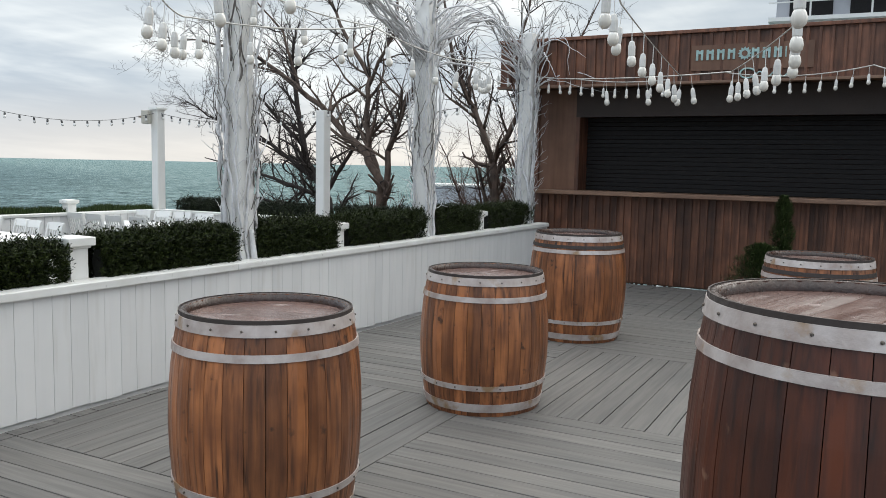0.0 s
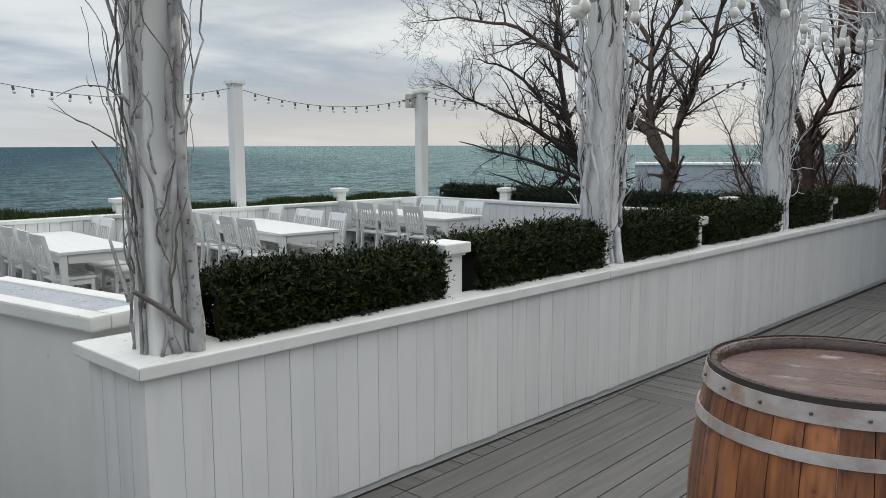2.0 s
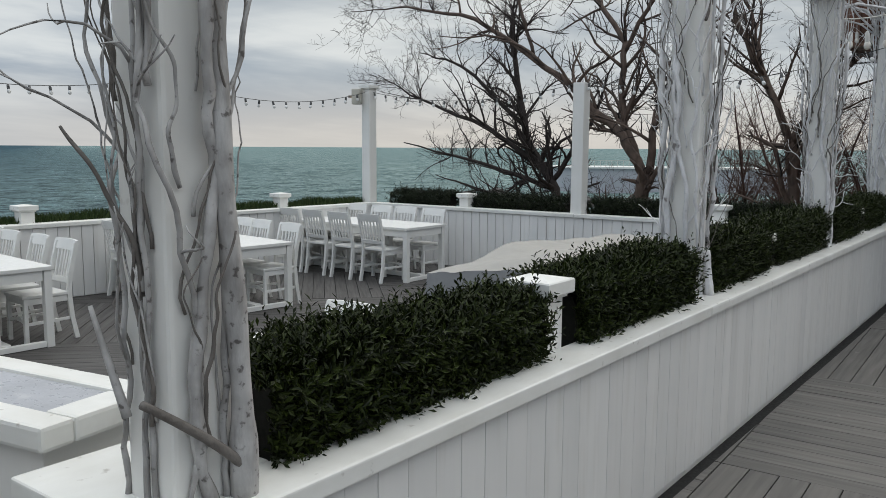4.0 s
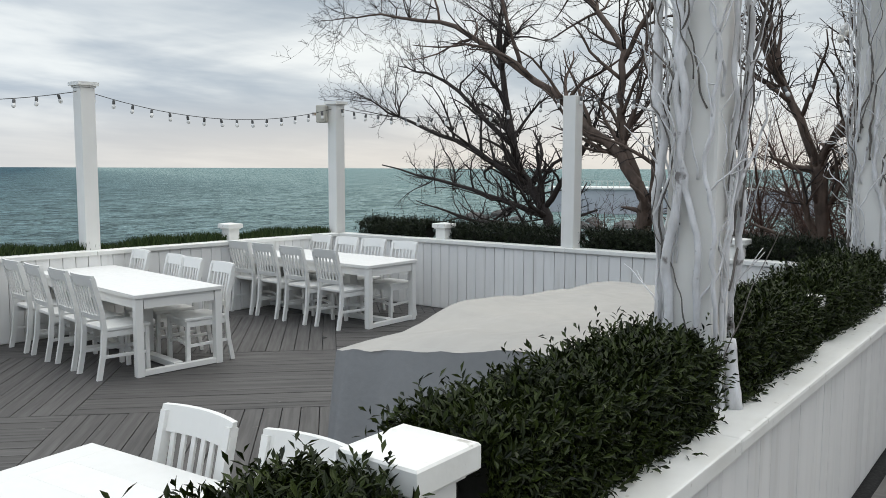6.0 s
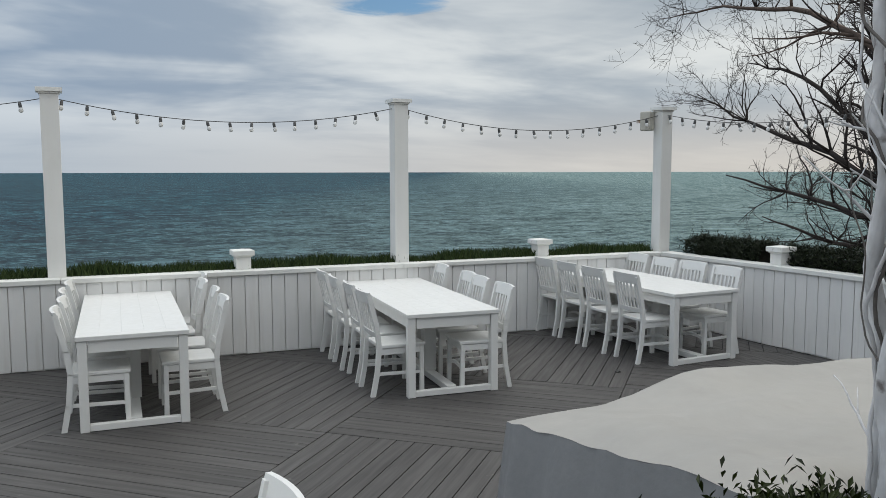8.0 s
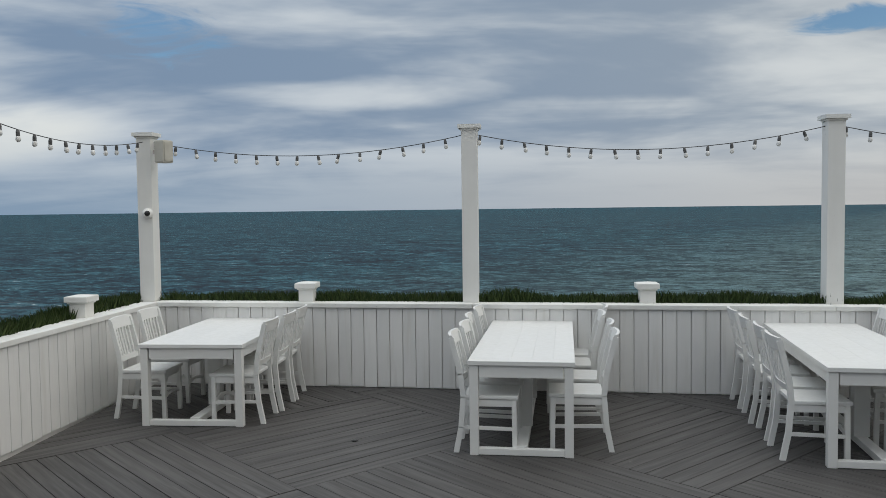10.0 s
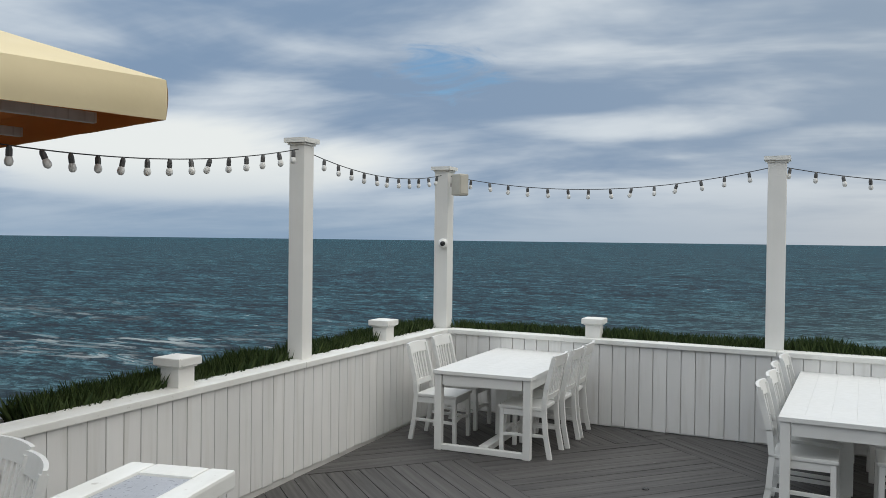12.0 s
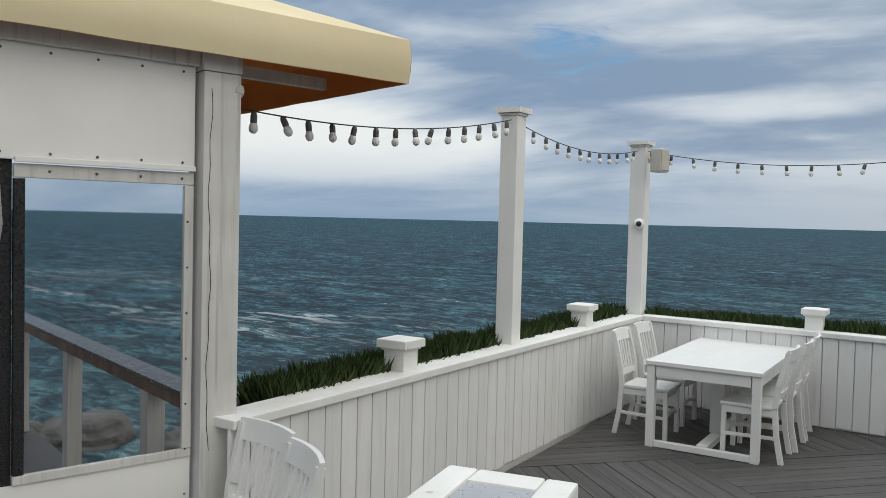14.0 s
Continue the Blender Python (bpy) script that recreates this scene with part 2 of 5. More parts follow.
GREYPAINT = surface("grey_white_timber_paint", (0.62, 0.61, 0.58), 0.55, (0.42, 0.41, 0.38), 3, 0.5, (14, (1, 1, 0.1), 0.3), 0.3, streak=(6, (6, 6, 0.2), (0.25, 0.23, 0.2), 0.5))
VINYL = surface("white_vinyl", (0.80, 0.79, 0.76), 0.4, (0.60, 0.59, 0.55), 1.5, 0.4, bump=0.1, fine=6)
CABLE = surface("black_cable", (0.02, 0.02, 0.02), 0.5, bump=0)
PALECABLE = surface("white_cable", (0.62, 0.60, 0.55), 0.5, bump=0.1)
SOCKET = surface("dark_lamp_socket", (0.10, 0.10, 0.10), 0.45, bump=0)
PALESOCKET = surface("white_lamp_socket", (0.70, 0.69, 0.66), 0.5, (0.5, 0.49, 0.45), 20, 0.4, bump=0.1)
BULB = surface("frosted_bulb", (0.74, 0.74, 0.72), 0.3, (0.6, 0.6, 0.58), 20, 0.3, bump=0)
PLASTIC = surface("beige_plastic", (0.50, 0.48, 0.42), 0.5, (0.36, 0.34, 0.29), 8, 0.4, bump=0.05)
BLACK = surface("black_plastic", (0.015, 0.015, 0.015), 0.3, bump=0)
ROCK = surface("shore_rock", (0.09, 0.085, 0.08), 0.8, (0.03, 0.03, 0.03), 1.5, 0.7, bump=0.8, fine=6)
EARTH = surface("earth_bank", (0.10, 0.08, 0.055), 0.95, (0.05, 0.04, 0.03), 0.6, 0.6, bump=0.6, fine=8, stain=(0.4, 0.55, (0.35, 0.33, 0.30), 0.6))
CONCRETE = surface("pale_concrete", (0.42, 0.43, 0.46), 0.8, (0.30, 0.31, 0.33), 0.5, 0.5, bump=0.1)
SIGN = surface("sign_letter_paint", (0.36, 0.52, 0.50), 0.5, (0.22, 0.30, 0.28), 20, 0.6, bump=0.1)


def leafy(name, a, b, rough=0.35):
    m = bpy.data.materials.new(name)
    m.use_nodes = True
    n, l = m.node_tree.nodes, m.node_tree.links
    geo, ramp = n.new("ShaderNodeNewGeometry"), n.new("ShaderNodeValToRGB")
    ramp.color_ramp.elements[0].color, ramp.color_ramp.elements[1].color = (*a, 1), (*b, 1)
    l.new(geo.outputs["Random Per Island"], ramp.inputs[0])
    l.new(ramp.outputs[0], n["Principled BSDF"].inputs["Base Color"])
    n["Principled BSDF"].inputs["Roughness"].default_value = rough
    n["Principled BSDF"].inputs["Specular IOR Level"].default_value = 0.18
    return m


LEAF = leafy("hedge_leaf", (0.003, 0.006, 0.001), (0.030, 0.043, 0.007), 0.42)
LEAFDARK = leafy("dark_hedge_leaf", (0.006, 0.010, 0.006), (0.022, 0.030, 0.012))
GRASS = leafy("grass_blade", (0.016, 0.034, 0.010), (0.060, 0.085, 0.028), 0.5)
PINE = leafy("conifer_needle", (0.020, 0.034, 0.012), (0.075, 0.105, 0.034), 0.6)
# Near-black colour standing in for the shade between the hedge leaves.
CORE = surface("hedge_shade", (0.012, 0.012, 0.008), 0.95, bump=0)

def let_through(m, share, tint):
    """Cloth that passes part of the light from its other side."""
    n, l = m.node_tree.nodes, m.node_tree.links
    tr, mx = n.new("ShaderNodeBsdfTranslucent"), n.new("ShaderNodeMixShader")
    tr.inputs["Color"].default_value = (*tint, 1)
    mx.inputs[0].default_value = share
    l.new(n["Principled BSDF"].outputs[0], mx.inputs[1])
    l.new(tr.outputs[0], mx.inputs[2])
    l.new(mx.outputs[0], n["Material Output"].inputs["Surface"])


let_through(CANVAS, 0.10, (0.85, 0.66, 0.38))
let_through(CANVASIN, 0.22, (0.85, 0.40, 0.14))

GLASS = bpy.data.materials.new("clear_vinyl_pane")
GLASS.use_nodes = True
gb = GLASS.node_tree.nodes["Principled BSDF"]
gb.inputs["Transmission Weight"].default_value, gb.inputs["Roughness"].default_value = 1.0, 0.04
gb.inputs["IOR"].default_value, gb.inputs["Base Color"].default_value = 1.22, (0.86, 0.87, 0.87, 1)
CLEAR = bpy.data.materials.new("clear_bulb_glass")
CLEAR.use_nodes = True
gb = CLEAR.node_tree.nodes["Principled BSDF"]
gb.inputs["Transmission Weight"].default_value, gb.inputs["Roughness"].default_value = 0.15, 0.35
gb.inputs["Base Color"].default_value = (0.76, 0.73, 0.66, 1)


def sea_material():
    m = bpy.data.materials.new("sea_water")
    m.use_nodes = True
    n, l = m.node_tree.nodes, m.node_tree.links
    b = n["Principled BSDF"]
    tc = n.new("ShaderNodeTexCoord")

    def tex(scale, detail, sx, sy, dist=0.4, rough=0.55):
        mp, t = n.new("ShaderNodeMapping"), n.new("ShaderNodeTexNoise")
        mp.inputs["Scale"].default_value = (sx, sy, 1)
        l.new(tc.outputs["Object"], mp.inputs[0])
        for k, v in (("Scale", scale), ("Detail", detail), ("Roughness", rough), ("Distortion", dist)):
            t.inputs[k].default_value = v
        l.new(mp.outputs[0], t.inputs["Vector"])
        return t.outputs["Fac"]

    def rng(v, lo, hi, a=0.0, c=1.0):
        r = n.new("ShaderNodeMapRange")
        for i, q in enumerate((lo, hi, a, c)):
            r.inputs[i + 1].default_value = q
        l.new(v, r.inputs[0])
        return r.outputs[0]

    def mix(f, a, c):
        x = n.new("ShaderNodeMix")
        x.data_type = "RGBA"
        for sock, v in ((x.inputs[0], f), (x.inputs[6], a), (x.inputs[7], c)):
            if isinstance(v, (float, tuple)):
                sock.default_value = v
            else:
                l.new(v, sock)
        return x.outputs[2]

    def mul(a, c):
        x = n.new("ShaderNodeMath")
        x.operation = "MULTIPLY"
        l.new(a, x.inputs[0])
        l.new(c, x.inputs[1])
        return x.outputs[0]

    patch = tex(0.010, 4, 1, 0.45)
    chop = tex(2.0, 5, 1.0, 0.45, 0.6, 0.62)
    wave = tex(0.38, 6, 1.0, 0.42, 0.7, 0.64)
    swell = tex(0.045, 4, 1.0, 0.35, 0.5)
    ripple = tex(2.2, 5, 1.0, 0.5, 0.6)
    blend = n.new("ShaderNodeMath")
    blend.operation = "MULTIPLY_ADD"
    l.new(wave, blend.inputs[0])
    blend.inputs[1].default_value = 0.9
    l.new(chop, blend.inputs[2])
    crest = blend.outputs[0]
    # paler, greener water over the sandbanks to the north
    place = n.new("ShaderNodeSeparateXYZ")
    l.new(tc.outputs["Object"], place.inputs[0])
    north = n.new("ShaderNodeMath")
    north.operation = "MULTIPLY_ADD"
    l.new(place.outputs[0], north.inputs[0])
    north.inputs[1].default_value = 0.45
    l.new(place.outputs[1], north.inputs[2])
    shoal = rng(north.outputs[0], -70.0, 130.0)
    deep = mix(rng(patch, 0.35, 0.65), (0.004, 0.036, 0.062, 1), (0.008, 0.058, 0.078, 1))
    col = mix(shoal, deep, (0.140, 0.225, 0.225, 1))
    # Sky light on the crests and shade in the troughs are painted as colour.
    crest_light = mix(shoal, (0.060, 0.175, 0.220, 1), (0.40, 0.50, 0.48, 1))
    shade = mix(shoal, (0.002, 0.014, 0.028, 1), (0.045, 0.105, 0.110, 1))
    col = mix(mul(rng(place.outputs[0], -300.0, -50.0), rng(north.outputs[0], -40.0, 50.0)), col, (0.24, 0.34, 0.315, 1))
    col = mix(rng(crest, 0.965, 1.09), col, crest_light)
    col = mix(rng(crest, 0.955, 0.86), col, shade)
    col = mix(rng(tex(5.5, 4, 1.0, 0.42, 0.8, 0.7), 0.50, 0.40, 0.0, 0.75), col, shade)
    col = mix(rng(tex(1.1, 5, 1.0, 0.30, 1.0, 0.66), 0.56, 0.68, 0.0, 0.8), col, crest_light)
    caps = mul(rng(crest, 1.19, 1.23), rng(ripple, 0.46, 0.56))
    # broken water over the shallows next to the bank
    sepx = n.new("ShaderNodeSeparateXYZ")
    l.new(tc.outputs["Object"], sepx.inputs[0])
    near = rng(sepx.outputs[0], -80.0, -32.0)
    surf = mul(near, mul(rng(swell, 0.46, 0.58), rng(tex(0.5, 7, 1.0, 0.30, 1.8), 0.53, 0.60)))
    foam = n.new("ShaderNodeMath")
    foam.operation = "MAXIMUM"
    l.new(caps, foam.inputs[0])
    l.new(surf, foam.inputs[1])
    col = mix(foam.outputs[0], col, (0.62, 0.68, 0.68, 1))
    h = n.new("ShaderNodeMath")
    h.operation = "MULTIPLY_ADD"
    l.new(ripple, h.inputs[0])
    h.inputs[1].default_value = 0.25
    l.new(chop, h.inputs[2])
    h2 = n.new("ShaderNodeMath")
    h2.operation = "MULTIPLY_ADD"
    l.new(swell, h2.inputs[0])
    h2.inputs[1].default_value = 1.6
    l.new(h.outputs[0], h2.inputs[2])
    bp = n.new("ShaderNodeBump")
    bp.inputs["Strength"].default_value, bp.inputs["Distance"].default_value = 1.0, 0.9
    l.new(h2.outputs[0], bp.inputs["Height"])
    dif, glo, both = n.new("ShaderNodeBsdfDiffuse"), n.new("ShaderNodeBsdfGlossy"), n.new("ShaderNodeMixShader")
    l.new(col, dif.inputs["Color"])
    glo.inputs["Roughness"].default_value = 0.28
    for s in (dif, glo):
        l.new(bp.outputs[0], s.inputs["Normal"])
    both.inputs[0].default_value = 0.065       # mean reflectance of a wind-roughened surface
    l.new(dif.outputs[0], both.inputs[1])
    l.new(glo.outputs[0], both.inputs[2])
    l.new(both.outputs[0], n["Material Output"].inputs["Surface"])
    n.remove(b)
    return m


SEA = sea_material()

# ---------------------------------------------------------------- building helpers


def part(name, bm, material, parent=None, label="", smooth=False):
    me = bpy.data.meshes.new(name)
    bm.to_mesh(me)
    bm.free()
    return mesh_part(name, me, material, parent, label, smooth)


def mesh_part(name, me, material, parent=None, label="", smooth=False):
    if material and not me.materials:
        me.materials.append(material)
    if smooth:
        me.polygons.foreach_set("use_smooth", [True] * len(me.polygons))
    ob = new(name, me)
    ob.parent = parent
    if label:
        ob["label"] = label
    return ob


def raw(name, verts, faces, material, parent=None, label="", smooth=False):
    me = bpy.data.meshes.new(name)
    me.from_pydata([tuple(map(float, v)) for v in verts], [], faces)
    me.update()
    return mesh_part(name, me, material, parent, label, smooth)


def thing(name, m, label, category, group="", kind=""):
    e = new(name)
    e.empty_display_size = 0.1
    e.matrix_basis = m
    return tagged(e, label, category, group, kind)


def box(bm, x0, y0, z0, x1, y1, z1, bevel=0.0, m=None):
    r = bmesh.ops.create_cube(bm, size=1.0)
    vs = r["verts"]
    bmesh.ops.scale(bm, vec=(x1 - x0, y1 - y0, z1 - z0), verts=vs)
    bmesh.ops.translate(bm, vec=((x0 + x1) / 2, (y0 + y1) / 2, (z0 + z1) / 2), verts=vs)
    if m is not None:
        bmesh.ops.transform(bm, matrix=m, verts=vs)
    if bevel:
        es = list({e for v in vs for e in v.link_edges})
        bmesh.ops.bevel(bm, geom=es, offset=bevel, segments=2, profile=0.6, affect="EDGES")


def block(name, x0, y0, z0, x1, y1, z1, material, parent=None, label="", bevel=0.0):
    bm = bmesh.new()
    box(bm, x0, y0, z0, x1, y1, z1, bevel)
    return part(name, bm, material, parent, label)


def beam(bm, p, q, w, d, bevel=0.0, side=(1, 0, 0)):
    """A squared stick from p to q: w along side, d across."""
    p, q = Vector(p), Vector(q)
    z = (q - p).normalized()
    x = Vector(side)
    x = (x - z * x.dot(z)).normalized()
    y = z.cross(x)
    m = Matrix((x, y, z)).transposed().to_4x4()
    m.translation = p
    box(bm, -w / 2, -d / 2, 0, w / 2, d / 2, (q - p).length, bevel, m)


def ring(bm, r0, r1, z0, z1, n=40):
    """A turned band: outer radius r0 at z0 to r1 at z1, 6 mm thick."""
    rows = []
    for r, z in ((r0, z0), (r1, z1), (r1 - 0.006, z1), (r0 - 0.006, z0)):
        rows.append([bm.verts.new((r * math.cos(math.tau * i / n), r * math.sin(math.tau * i / n), z)) for i in range(n)])
    for a in range(4):
        for i in range(n):
            bm.faces.new((rows[a][i], rows[a][(i + 1) % n], rows[(a + 1) % 4][(i + 1) % n], rows[(a + 1) % 4][i]))


def lathe(bm, profile, n=12, m=None):
    rows = []
    for r, z in profile:
        rows.append([bm.verts.new((r * math.cos(math.tau * i / n), r * math.sin(math.tau * i / n), z)) for i in range(n)])
    for a in range(len(rows) - 1):
        for i in range(n):
            bm.faces.new((rows[a][i], rows[a][(i + 1) % n], rows[a + 1][(i + 1) % n], rows[a + 1][i]))
    bm.faces.new(rows[0][::-1])
    bm.faces.new(rows[-1])
    if m is not None:
        bmesh.ops.transform(bm, matrix=m, verts=[v for r in rows for v in r])


def tubes(name, paths, material, parent=None, label="", sides=5):
    """Joined tapering tubes along paths of (point, radius)."""
    verts, faces = [], []
    for path in paths:
        pts = np.array([p for p, _ in path], float)
        rad = [r for _, r in path]
        tan = np.gradient(pts, axis=0)
        tan /= np.linalg.norm(tan, axis=1)[:, None] + 1e-9
        ref = np.array((0.31, 0.95, 0.07)) if abs(tan[0][2]) > 0.6 else np.array((0.05, 0.1, 0.99))
        first = len(verts)
        for p, t, r in zip(pts, tan, rad):
            a = np.cross(t, ref)
            a /= np.linalg.norm(a) + 1e-9
            b = np.cross(t, a)
            for i in range(sides):
                w = math.tau * i / sides
                verts.append(p + r * (math.cos(w) * a + math.sin(w) * b))
        for k in range(len(pts) - 1):
            for i in range(sides):
                j = (i + 1) % sides
                faces.append((first + k * sides + i, first + k * sides + j, first + (k + 1) * sides + j, first + (k + 1) * sides + i))
        faces.append(tuple(first + (len(pts) - 1) * sides + i for i in range(sides)))
        faces.append(tuple(first + i for i in reversed(range(sides))))
    return raw(name, verts, faces, material, parent, label, True)


def clip_poly(poly, edge_a, edge_b):
    """Keeps what lies left of the line from edge_a to edge_b."""
    out = []
    ax, ay = edge_a
    dx, dy = edge_b[0] - ax, edge_b[1] - ay
    f = [dx * (y - ay) - dy * (x - ax) for x, y in poly]
    for i, (p, fp) in enumerate(zip(poly, f)):
        q, fq = poly[(i + 1) % len(poly)], f[(i + 1) % len(poly)]
        if fp >= 0:
            out.append(p)
        if (fp >= 0) != (fq >= 0):
            s = fp / (fp - fq)
            out.append((p[0] + s * (q[0] - p[0]), p[1] + s * (q[1] - p[1])))
    return out


def prism(poly, z0, z1):
    k = len(poly)
    return [(x, y, z0) for x, y in poly] + [(x, y, z1) for x, y in poly], [tuple(range(k))[::-1], tuple(range(k, 2 * k))] + [(i, (i + 1) % k, k + (i + 1) % k, k + i) for i in range(k)]

# ---------------------------------------------------------------- the plan
UP = 0.23                      # the upper deck lies two low steps above the terrace
SW, NW, NE, SE = (-12.33, -0.36), (-12.09, 10.40), (-4.78, 11.02), (-6.45, -0.16)
TURN_U = 3.4                   # the upper deck, planter and kiosk stand at this angle
CU, SU = math.cos(radians(TURN_U)), math.sin(radians(TURN_U))


def face_x(y):
    """The planter's outer face."""
    return -3.91 - 0.053 * y


def frame_of(p, q, z=0.0):
    """Local x runs from p to q, local y to the left of it."""
    return pose(p[0], p[1], z, 0, 0, math.degrees(math.atan2(q[1] - p[1], q[0] - p[0]))), math.hypot(q[0] - p[0], q[1] - p[1])


# sea and land
def build_sea():
    verts, faces, rows, cols = [], [], 150, 190
    for i in range(rows):
        r = 14 * (5200 / 14) ** (i / (rows - 1))
        for j in range(cols):
            a = radians(62 + 218 * j / (cols - 1))
            x, y = -6 + r * math.cos(a), 5 + r * math.sin(a)
            f = min(1.0, 160 / r)
            z = 0.55 * f * (noise.noise((x * 0.07, y * 0.03, 0)) + 0.45 * noise.noise((x * 0.21, y * 0.10, 3)))
            verts.append((x, y, -6.2 + z))
    for i in range(rows - 1):
        for j in range(cols - 1):
            k = i * cols + j
            faces.append((k, k + 1, k + cols + 1, k + cols))
    return raw("sea", verts, faces, SEA, None, "", True)


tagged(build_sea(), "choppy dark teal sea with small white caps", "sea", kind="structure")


def build_ground():
    """Level ground under the decks that falls as a bank to the shore."""
    verts, faces = [], []
    xs = [-60, -30, -19, -15.5, -13.6, -12.9, -10, -7, -4, 0, 10, 40, 120, 400]
    ys = [-400, -120, -40, -12, -4, -1.2, 4, 11, 12.6, 15, 19, 26, 40, 90, 200]
    for y in ys:
        for x in xs:
            d = max(-12.9 - x, (-7.0 - x) if y < -0.9 else 0, (y - 14.0) * 0.5 if x < 8 else 0, 0)
            z = -0.25 - min(d * 1.6, 7.5) + (0.5 * noise.noise((x * 0.3, y * 0.3, 1)) if d > 1 else 0)
            verts.append((x, y, z))
    c = len(xs)
    for j in range(len(ys) - 1):
        for i in range(c - 1):
            k = j * c + i
            faces.append((k, k + 1, k + c + 1, k + c))
    return raw("ground", verts, faces, EARTH, None, "", True)


tagged(build_ground(), "earth and rubble bank under the terrace", "ground", kind="structure")


def low_wall(name, p, q, label, height=0.91, z=0.0, trough=0.42, board_w=0.14, extend=0.2, last=0.2):
    """A boarded parapet with a cap; the viewer's side is local +y, the planting trough behind it."""
    m, length = frame_of(p, q, z)
    w = thing(name, m, label, "wall", kind="structure")
    block("core", -extend, -0.12, -0.3, length + min(last, 0.2), 0.0, height - 0.045, WHITE, w)
    block("trough_back", -extend, -trough - 0.14, -0.3, length + last, -trough - 0.09, height - 0.06, WHITE, w)
    block("soil", -extend, -trough - 0.09, -0.3, length + last, -0.12, height - 0.10, SOIL, w, "dark planting soil")
    n = int(length / board_w)
    bw = length / n
    bm = bmesh.new()
    box(bm, 0.0035, 0, 0.012, bw - 0.0035, 0.019, height - 0.045, 0.004)
    me = bpy.data.meshes.new("board")
    bm.to_mesh(me)
    bm.free()
    for i in range(n):
        b = mesh_part("board", me, BOARD, w)
        b.location = (i * bw, random.uniform(0, 0.003), random.uniform(-0.008, 0.004))
    k = max(1, round(length / 3.6))
    for i in range(k):
        a0, a1 = (-0.03 if i == 0 else 0.002) + length * i / k, length * (i + 1) / k - 0.002
        block("cap", a0, -0.17, height - 0.047, a1, 0.045, height + random.uniform(-0.002, 0.002), CAP, w, "worn white cap board", 0.006)
    return w


low_wall("wall_west", NW, SW, "white boarded parapet wall facing the sea")
low_wall("wall_north", NE, NW, "white boarded parapet wall with a dark hedge behind")
low_wall("wall_south", SW, SE, "white boarded parapet wall with grass behind", last=-0.45)


# the planter between the two decks: boarded face, wide mitred end cap, narrow cap along the front
def build_planter():
    p, q = (face_x(1.76), 1.76), (face_x(11.2), 11.2)
    m, length = frame_of(q, p, UP)          # local +y looks to the upper deck
    h = 0.81
    w = thing("planter_wall", m, "long white boarded planter wall with worn cap", "planter", kind="structure")
    block("core", 0, -0.10, -0.35, length, 0.0, h - 0.05, WHITE, w)
    block("back_panel", 0, -0.47, -0.35, length, -0.42, h - 0.02, WHITE, w)
    block("soil", 0, -0.42, -0.35, length - 0.02, -0.10, h - 0.12, SOIL, w, "dark planting soil")
    n = int(length / 0.126)
    bw = length / n
    bm = bmesh.new()
    box(bm, 0.0011, 0, 0.01, bw - 0.0011, 0.018, h - 0.05, 0.0013)
    me = bpy.data.meshes.new("board")
    bm.to_mesh(me)
    bm.free()
    for i in range(n):
        b = mesh_part("board", me, BOARD, w)
        b.location = (i * bw, random.uniform(0, 0.002), random.uniform(-0.006, 0.004))
    for i in range(4):                       # the end face
        block("end_board", length, -0.47 + i * 0.118, 0.01, length + 0.018, -0.47 + i * 0.118 + 0.112, h - 0.05, BOARD, w, "", 0.003)
    block("corner_post", length - 0.005, -0.001, 0.0, length + 0.022, 0.022, h - 0.05, WHITE, w, "", 0.003)
    split = length - 3.1
    for i in range(2):
        a0, a1 = split * i / 2, split * (i + 1) / 2 - 0.002
        block("cap", a0, -0.135, h - 0.055, a1, 0.05, h + random.uniform(-0.001, 0.002), CAP, w, "worn white cap board", 0.012)

    def eased(outline, top, label):
        """A slab of this outline with its upper and lower edges rounded."""
        vs, fs = prism(outline, h - 0.055, top)
        bm = bmesh.new()
        made = [bm.verts.new(v) for v in vs]
        for f in fs:
            bm.faces.new([made[i] for i in f])
        bmesh.ops.recalc_face_normals(bm, faces=bm.faces[:])
        bmesh.ops.bevel(bm, geom=bm.edges[:], offset=0.009, segments=3, profile=0.6, affect="EDGES")
        part("cap", bm, CAP, w, label)

    eased([(split, -0.135), (length - 0.24, -0.135), (length + 0.055, 0.05), (split, 0.05)], h + 0.001, "mitred cap board")
    eased([(length - 0.398, -0.54), (length + 0.055, -0.54), (length + 0.055, 0.047), (length - 0.236, -0.138), (length - 0.398, -0.138)], h, "wide white cap slab at the planter's end")
    return w


build_planter()


